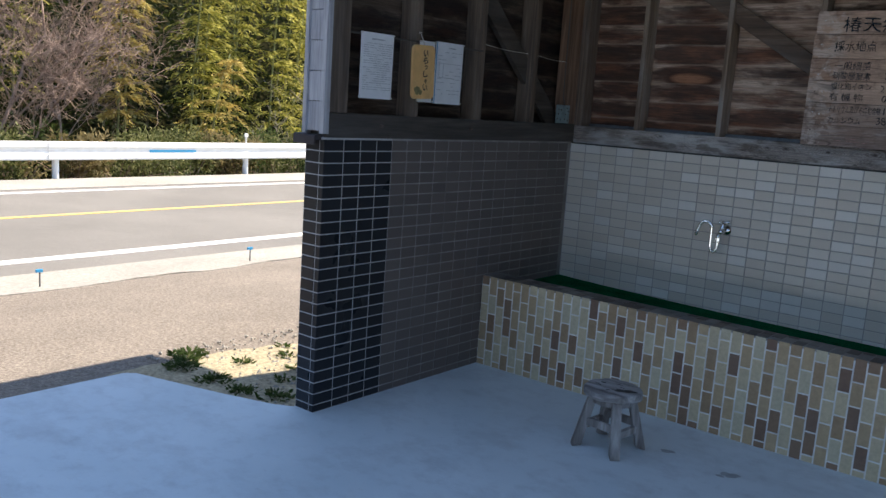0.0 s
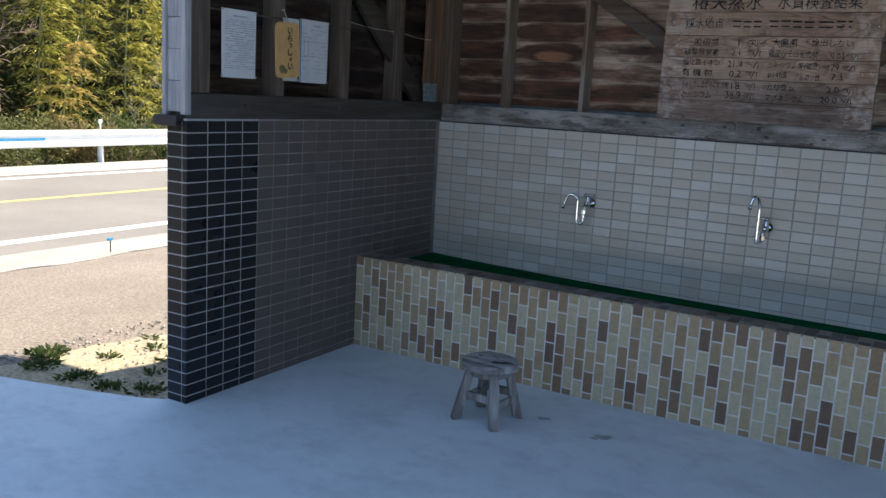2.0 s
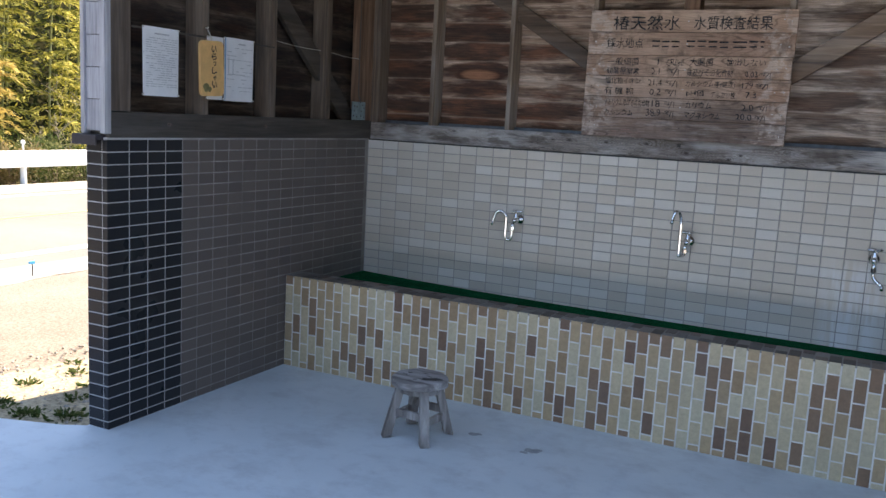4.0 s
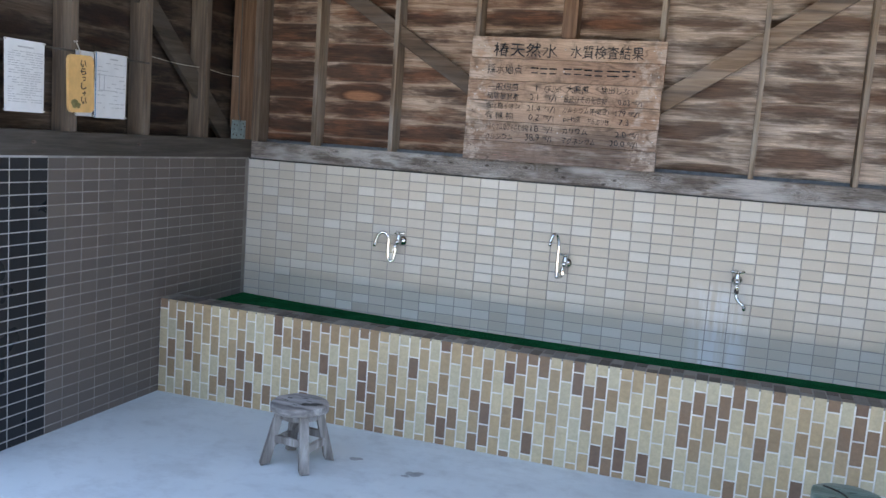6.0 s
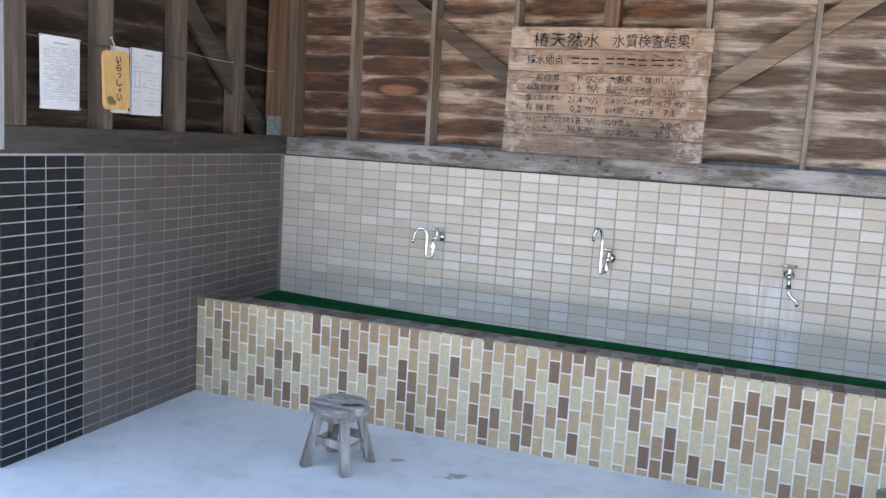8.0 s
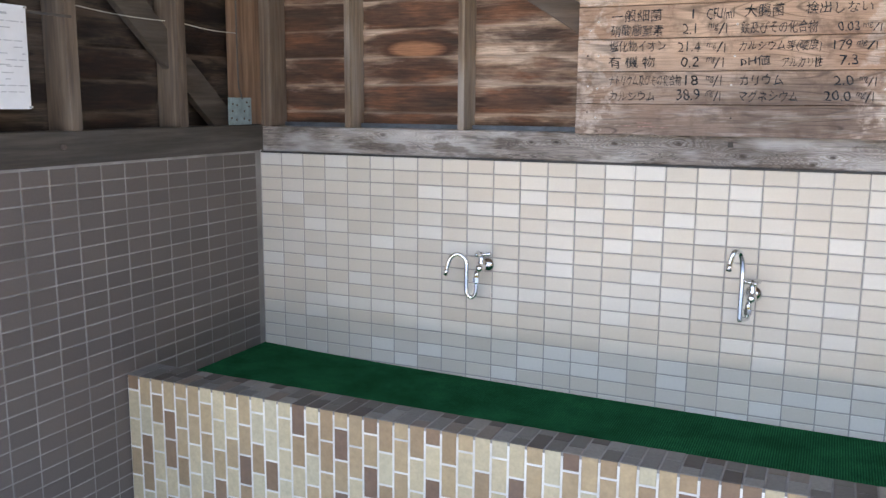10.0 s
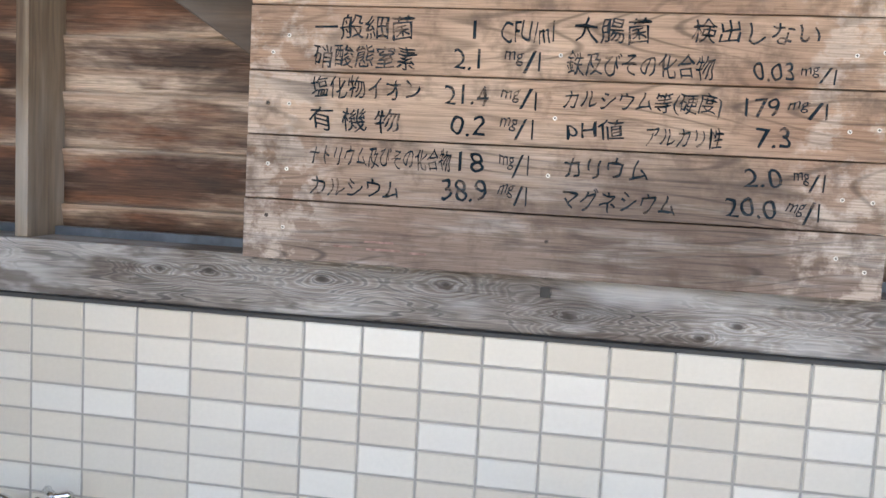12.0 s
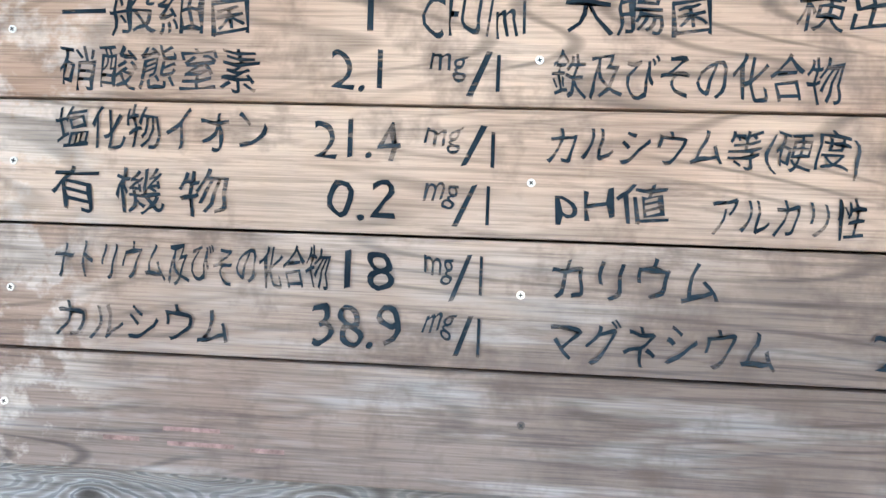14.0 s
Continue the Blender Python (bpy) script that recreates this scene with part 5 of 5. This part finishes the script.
peg(-3.9, -1.25)
peg(-3.9, 0.78)
peg(-3.95, 2.9)


# ---- planting ----
def leaf_mesh(name, leaves, mat):
    """leaves: rows of place, direction, length, width."""
    V, F = [], []
    turn = random.Random(len(leaves))
    for p, d, l, w in leaves:
        d = d.normalized()
        s = d.cross(Vector((turn.gauss(0, 1), turn.gauss(0, 1), turn.gauss(0, 1)))).normalized() * w
        n = len(V)
        V += [tuple(p), tuple(p + d * l * 0.45 + s), tuple(p + d * l), tuple(p + d * l * 0.45 - s)]
        F.append((n, n + 1, n + 2, n + 3))
    me = bpy.data.meshes.new(name)
    me.from_pydata(V, [], F)
    me.materials.append(mat)
    return me


def child(name, me, parent):
    ob = new(name, me)
    ob.parent = parent
    return ob


def bamboo(seed, height, low, mat, width):
    rng = random.Random(seed)
    t = thing("bamboo", 0, 0, 0, "tall bamboo with drooping sprays of yellow-green leaves", "bamboo", "bamboo beyond the road")
    bend = rng.uniform(0.3, 0.9)
    axis = [Vector((bend * 0.3 * (k / 14) ** 2, bend * (k / 14) ** 2.4, height * k / 14)) for k in range(15)]
    part("culm", tube(bmesh.new(), axis, [0.035 - 0.0018 * k for k in range(15)], 7), M_culm, t, soft=True)
    leaves = []
    z = low
    while z < height:
        k = min(13, int(z / height * 14))
        c = axis[k].lerp(axis[k + 1], z / height * 14 - k)
        for _ in range(7):
            a = rng.gauss(-0.3, 1.3)
            reach = width * rng.uniform(0.45, 1.0) * (1 - 0.45 * max(0, (z - height * 0.6) / height / 0.4))
            out = Vector((math.cos(a), math.sin(a), 0))
            lift = rng.uniform(0.10, 0.32)
            for q in range(26):
                s = (q + rng.random()) / 26
                p = c + out * reach * s + Vector((0, 0, lift * s - (lift + 0.16) * s * s)) * (reach / 0.6)
                p += Vector((rng.gauss(0, 0.03), rng.gauss(0, 0.03), rng.gauss(0, 0.02)))
                d = out * 0.8 + Vector((rng.gauss(0, 0.35), rng.gauss(0, 0.35), -0.05 - 0.45 * s + rng.gauss(0, 0.15)))
                leaves.append((p, d, rng.uniform(0.10, 0.19), rng.uniform(0.011, 0.020)))
        z += rng.uniform(0.22, 0.38)
    child("foliage", leaf_mesh("foliage", leaves, mat), t)
    return t


kinds = [bamboo(11, 6.5, 0.9, M_bamboo_leaf, 0.75), bamboo(12, 7.5, 1.4, M_bamboo_leaf, 0.95), bamboo(13, 6.0, 0.7, M_bamboo_leaf, 0.65), bamboo(14, 6.8, 1.6, M_bamboo_gold, 0.8)]
SPOTS = [(-15.3, 7.9, 0), (-15.6, 8.4, 2), (-15.2, 10.2, 1), (-15.6, 6.2, 3), (-16.0, 6.6, 3), (-15.8, 9.4, 1), (-15.6, 11.3, 2), (-16.0, 12.2, 0), (-18.4, 10.2, 1), (-17.6, 13.4, 0), (-16.2, 14.2, 2), (-18.0, 15.2, 1), (-19.4, 5.6, 0), (-19.6, 12.4, 1), (-19.8, 14.6, 0), (-17.2, 16.2, 2), (-20.4, 3.2, 2), (-20.0, 17.4, 0), (-19.0, 0.6, 1), (-19.4, -2.6, 0), (-17.2, 18.8, 1), (-16.4, 21.5, 0), (-19.6, 20.4, 2)]
rng = random.Random(5)
used = set()
for x, y, k in SPOTS:
    m = pose(x, y, ground_z(x, y) - 0.1, 0, 0, rng.uniform(-40, 40))
    if k in used:
        copy_thing(kinds[k], m)
    else:
        kinds[k].matrix_basis = m
        used.add(k)
# a low golden clump hanging over the shrubs
g = bamboo(21, 2.9, 1.1, M_bamboo_gold, 0.85)
tagged(g, "low golden-yellow bamboo clump drooping over shrubs")
g.matrix_basis = pose(-14.4, 7.85, -0.75)


def bare_tree(seed, height, spread, mat, label, levels=4):
    rng = random.Random(seed)
    t = thing("bare_tree", 0, 0, 0, label, "tree", "bare trees beyond the road")
    trunk, twigs = bmesh.new(), bmesh.new()

    def grow(p, d, l, r, level):
        pts, rad = [p], [r]
        for k in range(4):
            d = (d + Vector((rng.gauss(0, 0.18), rng.gauss(0, 0.18), rng.gauss(0.02, 0.14)))).normalized()
            p = p + d * l / 4
            pts.append(p)
            rad.append(max(0.0028, r * (1 - 0.13 * (k + 1))))
        tube(trunk if level < 2 else twigs, pts, rad, 6 if level < 2 else 4)
        if level < levels:
            for k in range(rng.randint(3, 5)):
                q = pts[rng.randint(1, 4)]
                e = (d + Vector((rng.gauss(0, 1), rng.gauss(0, 1), rng.gauss(0.1, 0.7))) * spread).normalized()
                grow(q, e, l * rng.uniform(0.5, 0.8), r * 0.5, level + 1)

    grow(Vector((0, 0, 0)), Vector((0.1, 0.1, 1)), height, 0.024, 0)
    part("trunk", trunk, mat, t, soft=True)
    part("crown", twigs, mat, t)
    return t


b1 = bare_tree(31, 1.7, 0.75, M_bark, "leafless tree with a dense tangle of reddish brown twigs", 5)
b1.matrix_basis = pose(-15.2, 3.9, -0.8) @ Matrix.Scale(1.3, 4)
copy_thing(b1, pose(-15.6, 4.9, -0.85, 0, 0, 130) @ Matrix.Scale(1.15, 4))
copy_thing(b1, pose(-14.8, 3.0, -0.75, 0, 0, 220) @ Matrix.Scale(1.35, 4))
copy_thing(b1, pose(-16.2, 3.6, -0.9, 0, 0, 70) @ Matrix.Scale(1.6, 4))
copy_thing(b1, pose(-15.0, 0.6, -0.8, 0, 0, 300))
b2 = bare_tree(32, 1.15, 0.9, M_bark_pale, "leafless pale grey bush with tangled twigs")
b2.matrix_basis = pose(-13.4, 9.3, -0.6)
copy_thing(b2, pose(-13.6, 10.1, -0.65, 0, 0, 90) @ Matrix.Scale(1.35, 4))
copy_thing(b2, pose(-14.3, 12.4, -0.7, 0, 0, 200))


def shrub(seed, mat, n, size, label, leaf=0.075):
    rng = random.Random(seed)
    t = thing("shrub", 0, 0, 0, label, "shrub", "shrubs beyond the road")
    lobes = [(Vector((rng.gauss(0, 0.35), rng.gauss(0, 0.45), rng.uniform(0.25, 0.9))) * size, rng.uniform(0.2, 0.42) * size) for _ in range(9)]
    stems = bmesh.new()
    for c, r in lobes:
        tube(stems, [Vector((c.x * 0.2, c.y * 0.2, 0)), c * 0.55 + Vector((0.02, 0.03, 0)), c], [0.012, 0.009, 0.004], 5)
    part("stem", stems, M_bark, t)
    leaves = []
    for _ in range(n):
        c, r = rng.choice(lobes)
        d = Vector((rng.gauss(0, 1), rng.gauss(0, 1), rng.gauss(0, 1))).normalized()
        p = c + d * r * rng.uniform(0.5, 1.1)
        leaves.append((p, d + Vector((rng.gauss(0, 0.7), rng.gauss(0, 0.7), rng.gauss(0, 0.7))), leaf * rng.uniform(0.6, 1.4), leaf * 0.2))
    child("foliage", leaf_mesh("foliage", leaves, mat), t)
    return t


s1 = shrub(41, M_bush_leaf, 2600, 1.0, "dense dark evergreen shrub behind the crash barrier")
s2 = shrub(42, M_dry_leaf, 1500, 0.9, "dry straw-coloured brush behind the crash barrier", 0.11)
s3 = shrub(43, M_weed, 2200, 1.1, "bright green shrub behind the crash barrier", 0.07)
SHRUBS = [(s1, -12.9, 1.2), (s1, -13.0, 2.6), (s2, -12.7, 3.6), (s1, -12.9, 4.6), (s1, -13.6, 5.6), (s1, -12.8, 6.2), (s2, -12.6, 7.2), (s3, -13.2, 7.7), (s1, -12.9, 8.5), (s3, -13.0, 9.4), (s2, -12.7, 10.2), (s3, -13.3, 10.7), (s1, -12.8, 11.6), (s3, -13.4, 3.0), (s1, -14.2, 7.0), (s1, -14.6, 9.2), (s3, -14.9, 10.4), (s1, -15.2, 6.4), (s1, -13.1, 0.0), (s2, -12.9, -1.4), (s1, -14.6, 1.6), (s3, -14.3, 11.8), (s1, -13.2, 13.2), (s2, -12.8, 14.6), (s1, -13.4, 16.2), (s3, -14.0, 14.4)]
seen_kinds = set()
for k, (s, x, y) in enumerate(SHRUBS):
    m = pose(x, y, ground_z(x, y) - 0.08, 0, 0, 47 * k)
    if s.name in seen_kinds:
        copy_thing(s, m)
    else:
        s.matrix_basis = m
        seen_kinds.add(s.name)

# far undergrowth on the slope behind the bamboo
rng = random.Random(8)
leaves = []
for _ in range(60000):
    y = rng.uniform(-22, 36)
    x = -15.8 - rng.random() ** 1.4 * 11
    z = ground_z(x, y) + abs(rng.gauss(0, 0.35 + 0.14 * (-15.8 - x))) + 0.5 * noise.noise((y * 0.5, x * 0.5, 2))
    leaves.append((Vector((x, y, z)), Vector((rng.gauss(0.4, 1), rng.gauss(0, 1), rng.gauss(-0.2, 0.7))), rng.uniform(0.12, 0.30), rng.uniform(0.03, 0.07)))
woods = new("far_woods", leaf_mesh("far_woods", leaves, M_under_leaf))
tagged(woods, "evergreen undergrowth on the slope behind the bamboo, deep shade in its colour", "woods", kind="stuff")


# weeds in the earth bed
def weed(x, y, r, n, seed):
    rng = random.Random(seed)
    t = thing("weed", x, y, ground_z(x, y) + 0.015, "low green weed in the sandy soil", "weed", "weeds in the earth bed")
    leaves = []
    for _ in range(n):
        a, s = rng.uniform(0, 6.28), rng.random()
        p = Vector((r * s * math.cos(a), r * s * math.sin(a), 0.004))
        leaves.append((p, Vector((math.cos(a) * 0.7, math.sin(a) * 0.7, rng.uniform(0.05, 0.7))), rng.uniform(0.015, 0.038), rng.uniform(0.004, 0.009)))
    child("leaves", leaf_mesh("leaves", leaves, M_weed), t)
    bm = bmesh.new()
    cyl(bm, (0, 0, -0.02), (0, 0, 0.02), 0.004, 0.002, 6)
    part("stem", bm, M_weed, t)
    return t


for k, (x, y, r, n) in enumerate([(-1.10, -1.82, 0.095, 240), (-0.93, -1.97, 0.09, 200), (-1.02, -1.88, 0.07, 120), (-0.66, -1.97, 0.09, 150), (-0.45, -1.97, 0.07, 110), (-0.30, -1.90, 0.08, 110), (-0.80, -1.70, 0.05, 60), (-0.55, -1.55, 0.05, 40), (-0.75, -1.45, 0.05, 40), (-0.62, -1.30, 0.05, 40), (-0.45, -1.72, 0.05, 50), (-0.9, -1.35, 0.04, 30)]):
    weed(x, y, r, n, 60 + k)

# loose pebbles in the earth bed
rng = random.Random(77)
V, F = [], []
for _ in range(420):
    x, y, r = rng.uniform(-1.25, -0.16), rng.uniform(-2.0, -0.9), rng.uniform(0.004, 0.014)
    if y < -2.0 + 0.2 * -x - 0.02 and x > -0.95:
        continue
    z = ground_z(x, y) + 0.02
    n = len(V)
    V += [(x + r * rng.uniform(0.7, 1.2), y, z), (x, y + r * rng.uniform(0.7, 1.2), z), (x - r, y, z), (x, y - r, z), (x, y, z + r * 0.7), (x, y, z - r)]
    F += [(n, n + 1, n + 4), (n + 1, n + 2, n + 4), (n + 2, n + 3, n + 4), (n + 3, n, n + 4), (n + 1, n, n + 5), (n + 2, n + 1, n + 5), (n + 3, n + 2, n + 5), (n, n + 3, n + 5)]
tagged(raw("pebbles", V, F, M_gutter), "small pale pebbles strewn on the soil", "pebbles", kind="stuff")

# ---- tile pieces ----
spots = []
for k in range(int(XR / 0.1)):
    for r in range(19):
        h = 0.0462
        spots.append((0.1 * k + 0.05, Z_SILL - 0.002 - 0.05 * r - h / 2, 0.0962, h))
tiles(wall_back, "tile", spots, FB @ Matrix.Translation((0, 0, -0.006)), 0.006, M_white_tile, lambda u, v: 0.2 < u < 2.1, "cream and white wall tiles", 0.0016)

grey, navy = [], []
for k in range(20):
    for r in range(24):
        u, v = Y_END + 0.015 + 0.1 * k + 0.05, Z_SILL - 0.0025 - 0.05 * r - 0.02275
        w, h = 0.0955, 0.0455
        if k == 0:
            u, w = u - 0.007, w + 0.014
        if v < h / 2:
            v, h = (v + 0.0227 + 0.001) / 2, v + 0.0227 - 0.001
            if h < 0.006:
                continue
        if u > -0.05:
            continue
        if u > Y_RIM + 0.03 and v < Z_TURF - 0.03:
            continue
        (navy if k < 4 else grey).append((u, v, w, h))
tiles(wall_left, "navy_tile", navy, FL @ Matrix.Translation((0, 0, -0.006)), 0.006, M_navy_tile, lambda u, v: True, tilt=0.0016)
tiles(wall_left, "grey_tile", grey, FL @ Matrix.Translation((0, 0, -0.006)), 0.006, M_grey_tile, lambda u, v: u < -0.1, "grey wall tiles", 0.0016)
FE = Matrix(((1, 0, 0, 0), (0, 0, -1, Y_END), (0, 1, 0, 0), (0, 0, 0, 1)))
end = []
for r in range(24):
    v, h = Z_SILL - 0.0025 - 0.05 * r - 0.02275, 0.0455
    if v < h / 2:
        v, h = (v + 0.0227 + 0.001) / 2, v + 0.0227 - 0.001
        if h < 0.006:
            continue
    end += [(-0.070, v, 0.081, h), (-0.0135, v, 0.026, h)]
tiles(wall_left, "navy_tile", end, FE @ Matrix.Translation((0, 0, -0.006)), 0.006, M_navy_tile, lambda u, v: True, tilt=0.0016)

front = []
for k in range(int(XR / 0.05)):
    z = Z_RIM - 0.002
    step = 0.046 if k % 2 == 0 else 0.0938
    while z > 0.02:
        low = max(0.002, z - step)
        front.append((0.05 * k + 0.026, (z + low) / 2, 0.0436, z - low))
        z, step = low - 0.0062, 0.0938
FT = Matrix(((1, 0, 0, 0), (0, 0, -1, Y_RIM + 0.007), (0, 1, 0, 0), (0, 0, 0, 1)))
tiles(trough, "brick_tile", front, inv @ FT, 0.007, M_brick_tile, lambda u, v: 0.85 < u < 3.35, "cream, tan and brown brick tiles", 0.004)
FR = Matrix(((1, 0, 0, 0), (0, 1, 0, 0), (0, 0, 1, Z_RIM - 0.009), (0, 0, 0, 1)))
rim = []
for k in range(int(XR / 0.05)):
    y, step = Y_RIM + 0.002, (0.046, 0.0938, 0.072)[k % 3]
    while y < -0.648:
        far = min(-0.640, y + step)
        rim.append((0.05 * k + 0.026, (y + far) / 2, 0.0455, far - y))
        y, step = far + 0.004, 0.0938
tiles(trough, "rim_tile", rim, inv @ FR, 0.009, M_rim_tile, lambda u, v: u < 3.6, "dark grey rim tiles", 0.006)
